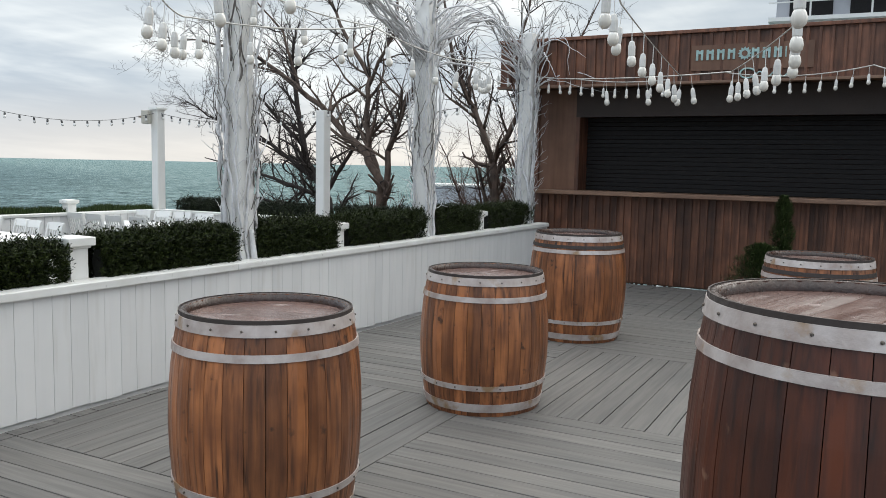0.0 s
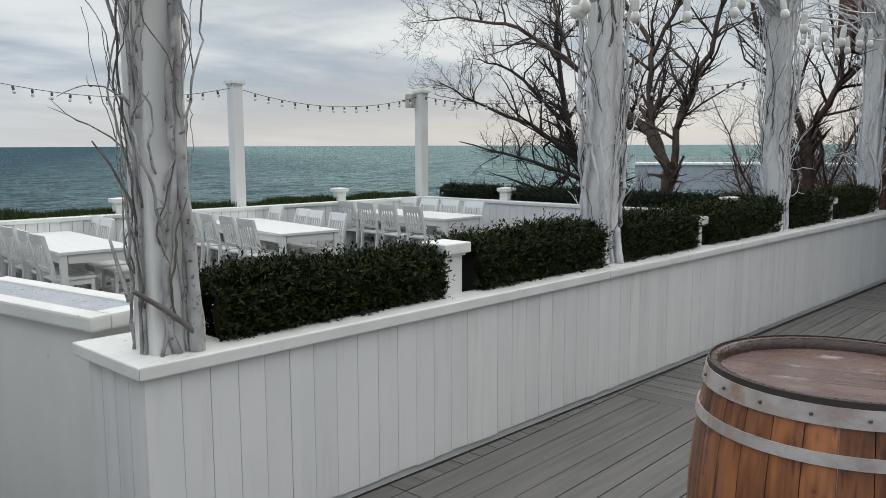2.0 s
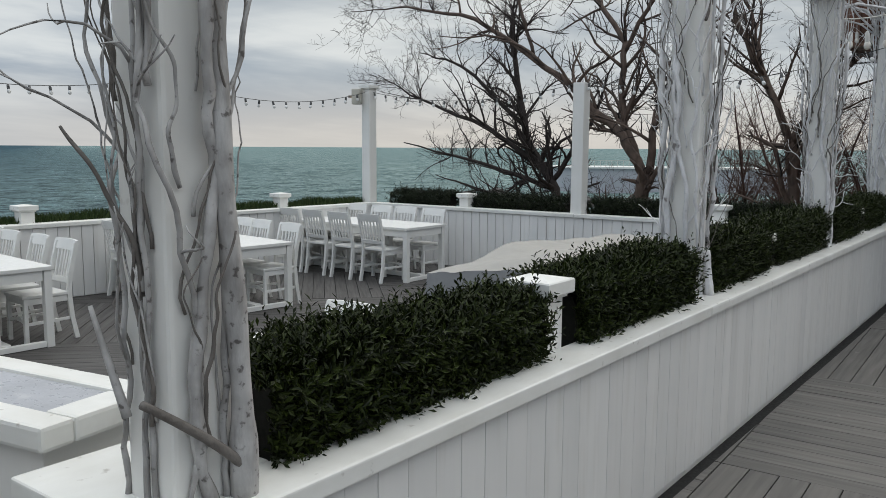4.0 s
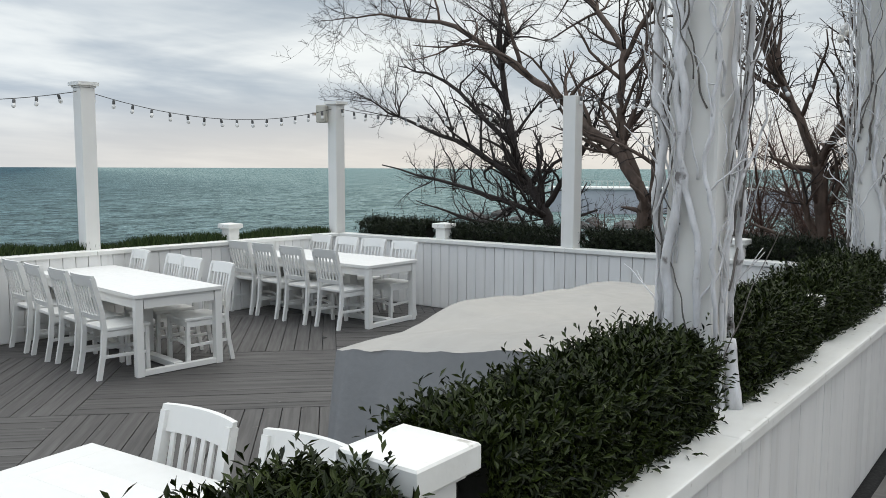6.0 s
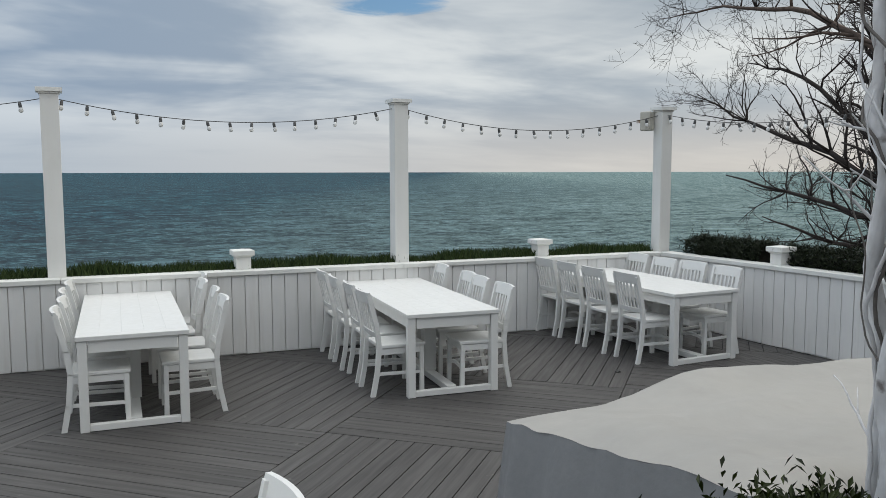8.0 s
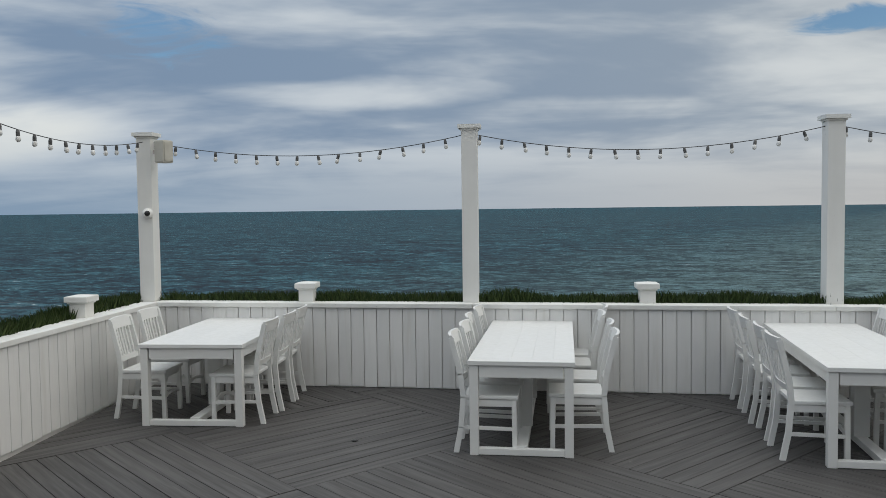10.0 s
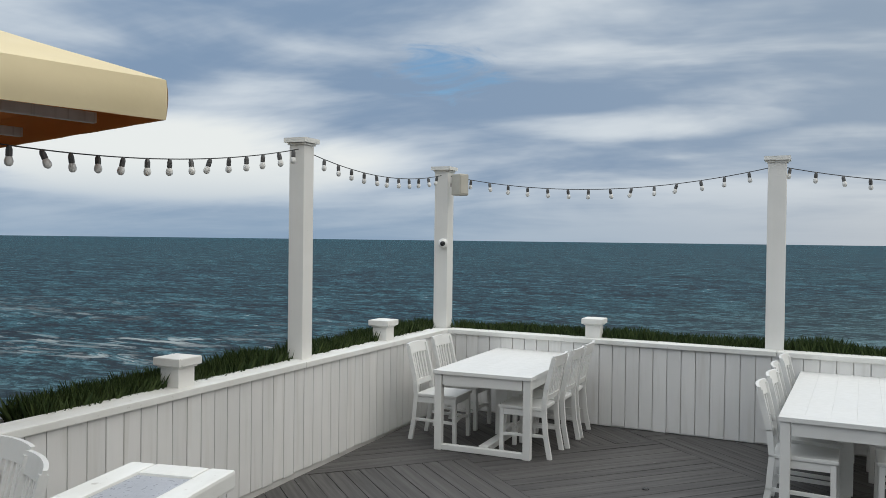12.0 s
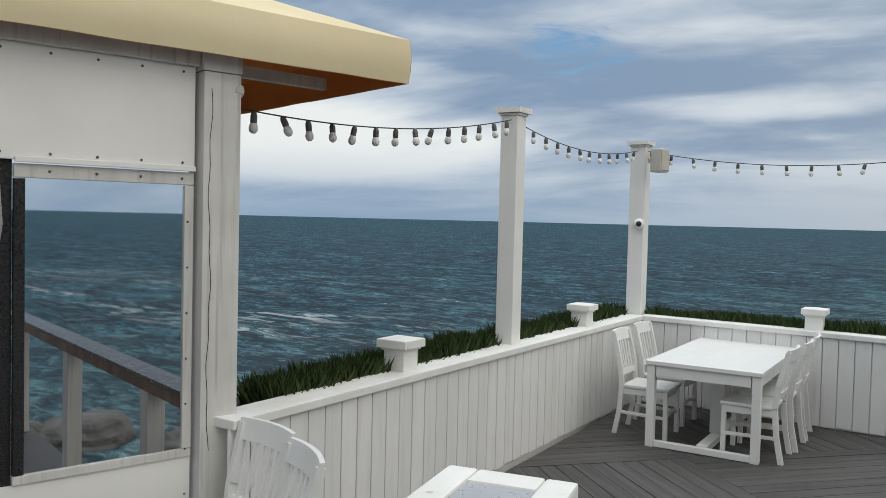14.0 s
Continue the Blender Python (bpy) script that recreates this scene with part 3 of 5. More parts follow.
# decks: basketwork panels of boards, 2 m square
def build_deck(name, label, outline, corner, angle, z, material, first_dir, limit, near):
    root = thing(name, Matrix.Identity(4), label, "floor", kind="structure")
    vs, fs = prism(outline, z - 0.16, z - 0.034)
    raw("joist_bed", vs, fs, GAP, root, "dark gaps under the boards")
    size, count, thick = 2.0, 14, 0.032
    pitch = size / count
    ca, sa = math.cos(radians(angle)), math.sin(radians(angle))
    full = None
    jobs = []
    for i in range(-9, 10):
        for j in range(-9, 10):
            along = (i + j + first_dir) % 2 == 0
            for k in range(count):
                if along:
                    u0, v0, u1, v1 = i * size + 0.003, j * size + k * pitch + 0.003, (i + 1) * size - 0.003, j * size + (k + 1) * pitch - 0.003
                else:
                    u0, v0, u1, v1 = i * size + k * pitch + 0.003, j * size + 0.003, i * size + (k + 1) * pitch - 0.003, (j + 1) * size - 0.003
                poly = [(corner[0] + u * ca - v * sa, corner[1] + u * sa + v * ca) for u, v in ((u0, v0), (u1, v0), (u1, v1), (u0, v1))]
                cut = poly
                for a in range(len(outline)):
                    cut = clip_poly(cut, outline[a], outline[(a + 1) % len(outline)])
                    if len(cut) < 3:
                        break
                if len(cut) < 3:
                    continue
                cx, cy = sum(p[0] for p in cut) / len(cut), sum(p[1] for p in cut) / len(cut)
                turn = angle + (0 if along else 90)
                jobs.append((math.hypot(cx - near[0], cy - near[1]), cut, turn, cx, cy, cut is poly or all(abs(a[0] - b[0]) + abs(a[1] - b[1]) < 1e-6 for a, b in zip(cut, poly)) and len(cut) == 4))
    jobs.sort(key=lambda jb: jb[0])
    rest_v, rest_f = [], []
    for k, (_, cut, turn, cx, cy, whole) in enumerate(jobs):
        dz = random.uniform(-0.002, 0.002)
        if k < limit:
            c, s = math.cos(radians(-turn)), math.sin(radians(-turn))
            if whole and full is None or not whole:
                loc = [((x - cx) * c - (y - cy) * s, (x - cx) * s + (y - cy) * c) for x, y in cut]
                vs, fs = prism(loc, -thick, 0)
                if whole:
                    bm = bmesh.new()
                    box(bm, -size / 2 + 0.003, -pitch / 2 + 0.003, -thick, size / 2 - 0.003, pitch / 2 - 0.003, 0, 0.003)
                    full = bpy.data.meshes.new("board")
                    bm.to_mesh(full)
                    bm.free()
                    b = mesh_part("board", full, material, root)
                else:
                    b = raw("board", vs, fs, material, root)
            else:
                b = mesh_part("board", full, material, root)
            b.matrix_basis = pose(cx, cy, z + dz, 0, 0, turn)
        else:
            vs, fs = prism(cut, z - thick + dz, z + dz)
            o = len(rest_v)
            rest_v += vs
            rest_f += [tuple(o + q for q in f) for f in fs]
    if rest_v:
        tagged(raw("far_boards", rest_v, rest_f, material, root), "grey deck boards", kind="stuff")
    return root


# furniture
def build_chair(m):
    c = thing("dining_chair", m, "white-painted slatted wooden dining chair at a table", "chair", "chairs round the tables")
    bm = bmesh.new()
    box(bm, -0.205, -0.20, 0.425, 0.205, 0.225, 0.455, 0.008)
    part("seat", bm, FURN, c)
    for s in (-1, 1):
        bm = bmesh.new()
        for a, b2 in zip(((-0.265, 0.0), (-0.225, 0.20), (-0.205, 0.44), (-0.225, 0.62)), ((-0.225, 0.20), (-0.205, 0.44), (-0.225, 0.62), (-0.295, 0.90))):
            beam(bm, (s * 0.19, a[0], a[1] - 0.003), (s * 0.19, b2[0], b2[1] + 0.003), 0.032, 0.042)
        part("rear_leg", bm, FURN, c)
        bm = bmesh.new()
        beam(bm, (s * 0.18, 0.195, 0.0), (s * 0.18, 0.19, 0.425), 0.038, 0.038, 0.004)
        part("front_leg", bm, FURN, c)
        bm = bmesh.new()
        beam(bm, (s * 0.185, 0.18, 0.19), (s * 0.187, -0.215, 0.20), 0.02, 0.028, 0.003)
        part("side_stretcher", bm, FURN, c)
        bm = bmesh.new()
        beam(bm, (s * 0.185, 0.175, 0.395), (s * 0.187, -0.195, 0.395), 0.02, 0.055, 0.002, (1, 0, 0))
        part("side_apron", bm, FURN, c)
    bm = bmesh.new()
    pts = [(x, 0.19 - 0.0 * x, 0.225 - 1.1 * x * x) for x in (-0.18, -0.09, 0, 0.09, 0.18)]
    for a, b2 in zip(pts, pts[1:]):
        beam(bm, a, b2, 0.02, 0.03, 0, (0, 1, 0))
    part("arched_stretcher", bm, FURN, c)
    bm = bmesh.new()
    box(bm, -0.17, 0.18, 0.37, 0.17, 0.20, 0.425)
    part("front_apron", bm, FURN, c)

    def rail(zc, hgt, yb, bow, nm):
        vs, fs, n = [], [], 8
        for i in range(n + 1):
            x = -0.208 + 0.416 * i / n
            y = yb - bow * (1 - (x / 0.208) ** 2)
            lean = 0.25 * hgt
            top = hgt / 2 + 0.003 * (1 - (x / 0.208) ** 2)
            vs += [(x, y + lean / 2 + 0.011, zc - hgt / 2), (x, y - lean / 2 + 0.011, zc + top), (x, y - lean / 2 - 0.011, zc + top), (x, y + lean / 2 - 0.011, zc - hgt / 2)]
        for i in range(n):
            for a in range(4):
                fs.append((4 * i + a, 4 * i + (a + 1) % 4, 4 * i + 4 + (a + 1) % 4, 4 * i + 4 + a))
        fs += [(3, 2, 1, 0), (4 * n, 4 * n + 1, 4 * n + 2, 4 * n + 3)]
        raw(nm, vs, fs, FURN, c)

    rail(0.875, 0.10, -0.285, 0.03, "top_rail")
    rail(0.545, 0.045, -0.215, 0.02, "lower_rail")
    for i in range(6):
        x = -0.135 + 0.27 * i / 5
        bow = 0.03 * (1 - (x / 0.208) ** 2)
        bm = bmesh.new()
        beam(bm, (x, -0.215 - bow * 0.66, 0.555), (x * 1.05, -0.272 - bow, 0.84), 0.024, 0.012, 0.002)
        part("slat", bm, FURN, c)
    return c


def build_table(m, length=2.45, width=0.87, label="long white-painted wooden dining table on sled legs"):
    t = thing("dining_table", m, label, "table", "dining tables")
    L, W, H = length / 2, width / 2, 0.74
    for k in range(2):
        block("end_board", (-L, L - 0.12)[k], -W, H - 0.035, (-L + 0.12, L)[k], W, H, FURN, t, "", 0.004)
    n = 5
    for k in range(n):
        y0 = -W + 2 * W * k / n
        block("top_board", -L + 0.1202, y0 + 0.0002, H - 0.034, L - 0.1202, y0 + 2 * W / n - 0.0002, H - 0.0005, FURN, t, "", 0.0009)
    for s in (-1, 1):
        block("long_apron", -L + 0.05, s * (W - 0.035) - 0.012, H - 0.125, L - 0.05, s * (W - 0.035) + 0.012, H - 0.037, FURN, t)
        block("end_apron", s * (L - 0.03) - 0.012, -W + 0.09, H - 0.13, s * (L - 0.03) + 0.012, W - 0.09, H - 0.037, FURN, t)
        for q in (-1, 1):
            block("leg", s * (L - 0.045) - 0.034, q * (W - 0.045) - 0.034, 0.0, s * (L - 0.045) + 0.034, q * (W - 0.045) + 0.034, H - 0.037, FURN, t, "", 0.004)
        block("foot_rail", s * (L - 0.045) - 0.03, -W + 0.08, 0.005, s * (L - 0.045) + 0.03, W - 0.08, 0.055, FURN, t, "", 0.004)
        block("pillar", s * (L * 0.42) - 0.05, -0.06, 0.066, s * (L * 0.42) + 0.05, 0.06, H - 0.037, FURN, t, "", 0.004)
    block("long_stretcher", -L + 0.08, -0.045, 0.01, L - 0.08, 0.045, 0.065, FURN, t, "", 0.004)
    return t


def place_chairs():
    first = None
    rows = []
    # table centre, heading of its long axis, chairs on its south and north side (offsets along the axis)
    for cx, cy, rot, south, north, gap_s, gap_n in ((-11.16, 3.83, -1, (0.95, 0.42, -0.12, -0.68), (0.82, 0.25, -0.35, -0.9), 0.26, 0.40),
                                      (-11.06, 6.51, -3, (0.86, 0.35, -0.18, -0.72), (0.95, 0.38, 0.0, -0.75), 0.46, 0.33),
                                      (-11.15, 9.25, 3, (0.80, 0.25, -0.30, -0.80), (0.86, 0.30, -0.15, -0.7), 0.40, 0.35),
                                      (-11.60, 0.82, 2.5, (0.58, -0.02), (0.72, 0.25, -0.2), 0.58, 0.36)):
        for s, offs in ((-1, south), (1, north)):
            for d in offs:
                rows.append((cx, cy, rot, s, d, (gap_s if s < 0 else gap_n) + random.uniform(-0.03, 0.03)))
    # the near table beside the planter, and the one with the slate top
    for d in (-0.37, 0.20):
        rows.append((-5.50, 3.64, 8, 1, d, 0.25))
    for cx, cy, rot, s, d, gap in rows:
        c, sn = math.cos(radians(rot)), math.sin(radians(rot))
        x, y = cx + d * c - s * gap * sn, cy + d * sn + s * gap * c
        m = pose(x, y, 0, 0, 0, rot + (0 if s < 0 else 180) + random.uniform(-3, 3))
        if first is None:
            first = build_chair(m)
        else:
            copy_thing(first, m)
    for x, y, rz in ((-6.18, 0.05, -99), (-6.03, 0.38, -118)):     # two chairs by the pavilion
        copy_thing(first, pose(x, y, 0, 0, 0, rz))


build_table(pose(-11.16, 3.83, 0, 0, 0, -1), width=0.82)
build_table(pose(-11.06, 6.51, 0, 0, 0, -3))
build_table(pose(-11.15, 9.25, 0, 0, 0, 3))
build_table(pose(-11.60, 0.82, 0, 0, 0, 2.5), 2.1, 0.95)
build_table(pose(-5.50, 3.64, 0, 0, 0, 8), 1.75, 0.87, "white-painted wooden dining table beside the planter")
place_chairs()


# the solid counter that adjoins the planter's end
def build_counter():
    c = thing("counter_box", pose(-5.33, 1.82, 0, 0, 0, 13), "solid white counter with grey slate inset top beside the planter", "counter")
    block("body", -0.66, -0.17, 0, 0.66, 0.17, 1.05, WHITE, c, "plain white boarded sides", 0.004)
    for a in ((-0.71, -0.21, 0.71, -0.11), (-0.71, 0.11, 0.71, 0.21), (-0.71, -0.108, -0.59, 0.108), (0.59, -0.108, 0.71, 0.108)):
        block("top_border", a[0], a[1], 1.05, a[2], a[3], 1.12, CAP, c, "", 0.012)
    block("inset_panel", -0.588, -0.107, 1.05, 0.588, 0.107, 1.11, INSET, c, "grey slate inset")


build_counter()


# posts, caps and lamps on the parapets
def build_post(x, y, rot, top=2.80, cap=True, width=0.17, base=0.905):
    p = thing("parapet_post", pose(x, y, base, 0, 0, rot), "tall square white-painted post on the parapet", "post", "posts on the parapet")
    h = top - base
    block("shaft", -width / 2, -width / 2, 0, width / 2, width / 2, h - 0.06, WHITE, p, "", 0.006)
    if cap:
        block("neck", -width / 2 - 0.012, -width / 2 - 0.012, h - 0.06, width / 2 + 0.012, width / 2 + 0.012, h - 0.042, WHITE, p, "", 0.003)
        bm = bmesh.new()
        s = width / 2 + 0.035
        v = [bm.verts.new(q) for q in ((-s, -s, h - 0.04), (s, -s, h - 0.04), (s, s, h - 0.04), (-s, s, h - 0.04), (-s, -s, h), (s, -s, h), (s, s, h), (-s, s, h), (0, 0, h + 0.012))]
        for f in ((3, 2, 1, 0), (0, 1, 5, 4), (1, 2, 6, 5), (2, 3, 7, 6), (3, 0, 4, 7), (4, 5, 8), (5, 6, 8), (6, 7, 8), (7, 4, 8)):
            bm.faces.new([v[i] for i in f])
        part("cap", bm, CAP, p, "flat weathered cap")
    return p


def build_stub(x, y, base, rot, h=0.20, width=0.15):
    p = thing("stub_post", pose(x, y, base, 0, 0, rot), "short square white post with a square cap on the wall", "post", "short posts on the walls")
    block("shaft", -width / 2, -width / 2, 0, width / 2, width / 2, h - 0.086, WHITE, p, "", 0.005)
    bm = bmesh.new()
    b2 = width / 2 + 0.034
    rows = [(width / 2 + 0.012, h - 0.085), (width / 2 + 0.014, h - 0.072), (b2 - 0.004, h - 0.070), (b2, h - 0.065), (b2, h - 0.018), (b2 - 0.004, h - 0.013), (0.012, h)]
    rings = [[bm.verts.new((sx * r, sy * r, z)) for sx, sy in ((-1, -1), (1, -1), (1, 1), (-1, 1))] for r, z in rows]
    for p0, p1 in zip(rings, rings[1:]):
        for i in range(4):
            bm.faces.new((p0[i], p0[(i + 1) % 4], p1[(i + 1) % 4], p1[i]))
    bm.faces.new(rings[0][::-1])
    bm.faces.new(rings[-1])
    part("cap", bm, CAP, p, "square overhanging cap")
    return p


POSTS = {"Y": (-12.45, -0.46), "A": (-12.44, 3.19), "B": (-12.40, 6.86), "C": (-12.23, 10.49), "Z": (-9.56, -0.41), "D": (-8.43, 10.80)}
for key, (px, py) in POSTS.items():
    build_post(px, py, 2, 2.80 if key != "D" else 2.76, key != "D", 0.15 if key == "Z" else 0.17)
for px, py in ((-12.44, 1.375), (-12.40, 5.03), (-12.32, 8.71), (-10.33, 10.69), (-6.50, 11.0), (-11.05, -0.45), (-8.05, -0.34)):
    build_stub(px, py, 0.905, 2, 0.225, 0.16)
for y in (3.57, 6.40, 9.38):
    build_stub(face_x(y) - 0.20, y, UP + 0.80, TURN_U, 0.30 if y < 4 else 0.25, 0.135)


# ---------------------------------------------------------------- upper deck: barrels
def build_barrel(x, y, rot, height=0.885, belly=0.437, head=0.385, six=False, stave=None, label="oak wine barrel with steel hoops standing on the deck"):
    b = thing("wine_barrel", pose(x, y, UP, 0, 0, rot), label, "barrel", "barrels used as standing tables")
    n, rows = 30, 9

    def radius(z):
        s = 2 * z / height - 1
        return belly - (belly - head) * abs(s) ** 2.0

    # one stave, turned round the axis
    half = math.pi / n - 0.003
    vs, fs = [], []
    for i in range(rows):
        z = height * i / (rows - 1)
        r = radius(z)
        for rr in (r, r - 0.026):
            for a in (-half, 0.0, half):
                q = rr if a == 0 or rr < r else rr - 0.0025
                vs.append((q * math.cos(a), q * math.sin(a), z))
    for i in range(rows - 1):
        o, u = 6 * i, 6 * (i + 1)
        fs += [(o, o + 1, u + 1, u), (o + 1, o + 2, u + 2, u + 1), (o + 3, u + 3, u + 4, o + 4), (o + 4, u + 4, u + 5, o + 5), (o, u, u + 3, o + 3), (o + 2, o + 5, u + 5, u + 2)]
    k = 6 * (rows - 1)
    fs += [(0, 3, 4, 1), (1, 4, 5, 2), (k, k + 1, k + 4, k + 3), (k + 1, k + 2, k + 5, k + 4)]
    me = bpy.data.meshes.new("stave")
    me.from_pydata(vs, [], fs)
    for i in range(n):
        s = mesh_part("stave", me, stave or STAVE, b)
        s.rotation_euler = (0, 0, math.tau * i / n)
    top = height - 0.035
    hr = radius(top) - 0.024
    edges = [-1.0, -0.62, -0.22, 0.2, 0.6, 1.0]
    for i in range(5):                       # planks of the head
        poly = [(hr * math.cos(a), hr * math.sin(a)) for a in np.linspace(0, math.tau, 40, endpoint=False)]
        poly = clip_poly(poly, (-2, hr * edges[i] + 0.001), (2, hr * edges[i] + 0.001))
        poly = clip_poly(poly, (2, hr * edges[i + 1] - 0.001), (-2, hr * edges[i + 1] - 0.001))
        v2, f2 = prism(poly, top - 0.02, top)
        raw("head_plank", v2, f2, HEAD, b, "worn reddish head plank")
    v2, f2 = prism([(hr * math.cos(a), hr * math.sin(a)) for a in np.linspace(0, math.tau, 32, endpoint=False)], 0.03, 0.05)
    raw("bottom_head", v2, f2, HEAD, b)
    bands = [(height - 0.062, 0.05, STEEL), (height - 0.165, 0.033, STEEL), (0.175, 0.034, STEEL), (0.03, 0.055, STEEL)]
    if six:
        bands[1:2] = [(height - 0.125, 0.03, DARKHOOP), (height - 0.172, 0.034, STEEL)]
    for z0, hgt, mat_h in bands:
        bm = bmesh.new()
        ring(bm, radius(z0) + 0.006, radius(z0 + hgt) + 0.006, z0, z0 + hgt)
        part("hoop", bm, mat_h, b, "riveted metal hoop")
    bm = bmesh.new()
    ring(bm, radius(height) + 0.005, radius(height) + 0.003, height - 0.016, height + 0.006)
    part("rim_hoop", bm, DARKHOOP, b, "blackened rim")
    vs, fs, m = [], [], 40
    R = radius(height)
    rings = ((R + 0.0005, height - 0.004), (R - 0.001, height + 0.003), (R - 0.025, height + 0.002), (R - 0.029, height - 0.034))
    for i in range(m):
        a = math.tau * i / m
        vs += [(r * math.cos(a), r * math.sin(a), z) for r, z in rings]
    for i in range(m):
        for q in range(3):
            fs.append((4 * i + q, 4 * ((i + 1) % m) + q, 4 * ((i + 1) % m) + q + 1, 4 * i + q + 1))
    raw("chime", vs, fs, DARKCHIME, b, "wet darkened stave ends", True)
    bm = bmesh.new()
    for z0, hgt, _ in bands[:1] + bands[-2:-1]:
        for i in range(18):
            a = math.tau * i / 18
            bmesh.ops.create_icosphere(bm, subdivisions=1, radius=0.006, matrix=Matrix.Translation((math.cos(a) * (radius(z0 + hgt / 2) + 0.007), math.sin(a) * (radius(z0 + hgt / 2) + 0.007), z0 + hgt / 2)))
    tagged(part("rivets", bm, RIVET, b), kind="stuff")
    return b


build_barrel(-2.00, 3.04, 20, 0.95)
build_barrel(-2.07, 5.17, 75, 0.91)
build_barrel(-2.46, 7.64, 140, 1.0, 0.46, 0.40, six=True)
build_barrel(-0.30, 7.35, 200, 0.96, six=True)
build_barrel(0.43, 3.02, 260, 1.24, 0.495, 0.44, stave=DARKSTAVE, label="large dark oak cask with steel hoops standing on the deck")


# ---------------------------------------------------------------- the kiosk
def build_kiosk():
    k = thing("bar_kiosk", pose(-4.80, 11.42, UP, 0, 0, TURN_U), "brown boarded bar kiosk with a closed black shutter", "kiosk")
    W = 9.4

    def boards(name, u0, u1, v, z0, z1, pitch, mat_b):
        n = round((u1 - u0) / pitch)
        w = (u1 - u0) / n
        bm = bmesh.new()
        box(bm, 0.004, -0.022, 0, w - 0.004, 0, z1 - z0, 0.004)
        box(bm, w - 0.020, -0.046, 0, w + 0.014, -0.018, z1 - z0, 0.003)
        me = bpy.data.meshes.new(name)
        bm.to_mesh(me)
        bm.free()
        for i in range(n):
            o = mesh_part(name, me, mat_b, k)
            o.location = (u0 + i * w, v + random.uniform(-0.003, 0.003), z0)

    block("front_wall", 0, 0, 0, W, 0.12, 1.23, KPANEL, k)
    boards("front_board", 0.0, W, 0.0, 0.02, 1.23, 0.105, KIOSK)
    block("counter_top", 0.02, -0.30, 1.235, W, 0.30, 1.29, KTOP, k, "worn wooden counter", 0.008)
    block("end_panel", 0, 0.0, 1.29, 0.60, 0.10, 2.74, KPANEL, k, "brown plywood panel", 0.004)
    block("corner_trim", -0.03, -0.03, 1.29, 0.04, 0.06, 2.74, KIOSK, k, "", 0.004)
    block("jamb", 0.60, 0.0, 1.29, 0.66, 0.40, 2.34, KIOSK, k, "", 0.004)
    block("lintel", 0.60, 0.0, 2.34, W, 0.12, 2.74, LINTEL, k, "dark brown lintel board")
    for i in range(17):
        z = 1.295 + i * 0.062
        bm = bmesh.new()
        box(bm, 0.66, 0.33, z, W - 0.2, 0.352, z + 0.058, 0.006)
        part("shutter_slat", bm, SHUTTER, k)
    block("side_wall", 0, 0.10, 0, 0.10, 4.0, 2.74, KPANEL, k)
    block("far_wall", W - 0.1, 0.10, 0, W, 4.0, 2.74, KPANEL, k)
    block("back_wall", 0, 4.0, 0, W, 4.1, 2.74, KPANEL, k)
    block("roof", -0.37, -0.42, 2.75, W + 0.3, 4.3, 2.83, KPANEL, k)
    boards("fascia_board", -0.40, W + 0.3, -0.43, 2.75, 3.36, 0.14, KIOSK)
    block("fascia_backing", -0.38, -0.43, 2.75, W + 0.3, -0.38, 3.36, KPANEL, k)
    block("fascia_side", -0.42, -0.44, 2.73, -0.38, 4.3, 3.38, KIOSK, k, "", 0.004)
    block("fascia_lip", -0.44, -0.50, 2.72, W + 0.3, -0.38, 2.755, KTOP, k, "", 0.005)
    block("fascia_top", -0.44, -0.50, 3.36, W + 0.3, -0.34, 3.405, KIOSK, k, "dark coping", 0.005)
    block("sign_panel", 2.30, -0.475, 2.88, 3.75, -0.468, 3.20, KPANEL, k, "plain brown sign panel")
    # the sign: plain strokes with a sun emblem, and a scroll under it
    u = 2.36
    for i in range(9):
        if i == 4:
            bm = bmesh.new()
            rays = []
            for j in range(24):
                r = 0.085 if j % 2 == 0 else 0.06
                rays.append((u + 0.075 + r * math.cos(math.tau * j / 24), r * math.sin(math.tau * j / 24)))
            v2, f2 = prism(rays, 0, 0.012)
            o = raw("sun_emblem", v2, f2, SIGN, k, "round sun emblem")
            o.matrix_basis = pose(0, -0.475, 3.075, 90, 0, 0)
            v2, f2 = prism([(u + 0.075 + 0.035 * math.cos(a), 0.035 * math.sin(a)) for a in np.linspace(0, math.tau, 16, endpoint=False)], 0.012, 0.018)
            o = raw("emblem_disc", v2, f2, KPANEL, k)
            o.matrix_basis = pose(0, -0.475, 3.075, 90, 0, 0)
            bm.free()
            u += 0.155
            continue
        w = 0.10 if i != 8 else 0.05
        block("sign_stroke", u, -0.487, 3.01, u + w * 0.3, -0.474, 3.14, SIGN, k, "pale green sign stroke", 0.003)
        if i != 8:
            block("sign_stroke", u + w * 0.62, -0.487, 3.01, u + w * 0.9, -0.474, 3.14, SIGN, k, "", 0.003)
            block("sign_stroke", u + w * 0.3, -0.485, 3.09, u + w * 0.62, -0.474, 3.125, SIGN, k, "", 0.003)
        u += w + 0.03
    arc = [((3.0 + 0.09 * math.cos(a), -0.48, 2.83 + 0.06 * math.sin(a)), 0.012) for a in np.linspace(0.5, 6.4, 18)]
    tail = [((3.10 + 0.4 * q, -0.48, 2.81 + 0.035 * math.sin(14 * q)), 0.010) for q in np.linspace(0, 1, 22)]
    tubes("sign_scroll", [arc, tail], SIGN, k, "pale scroll lettering shape")
    return k


KIOSK_M = pose(-4.80, 11.42, UP, 0, 0, TURN_U)
build_kiosk()


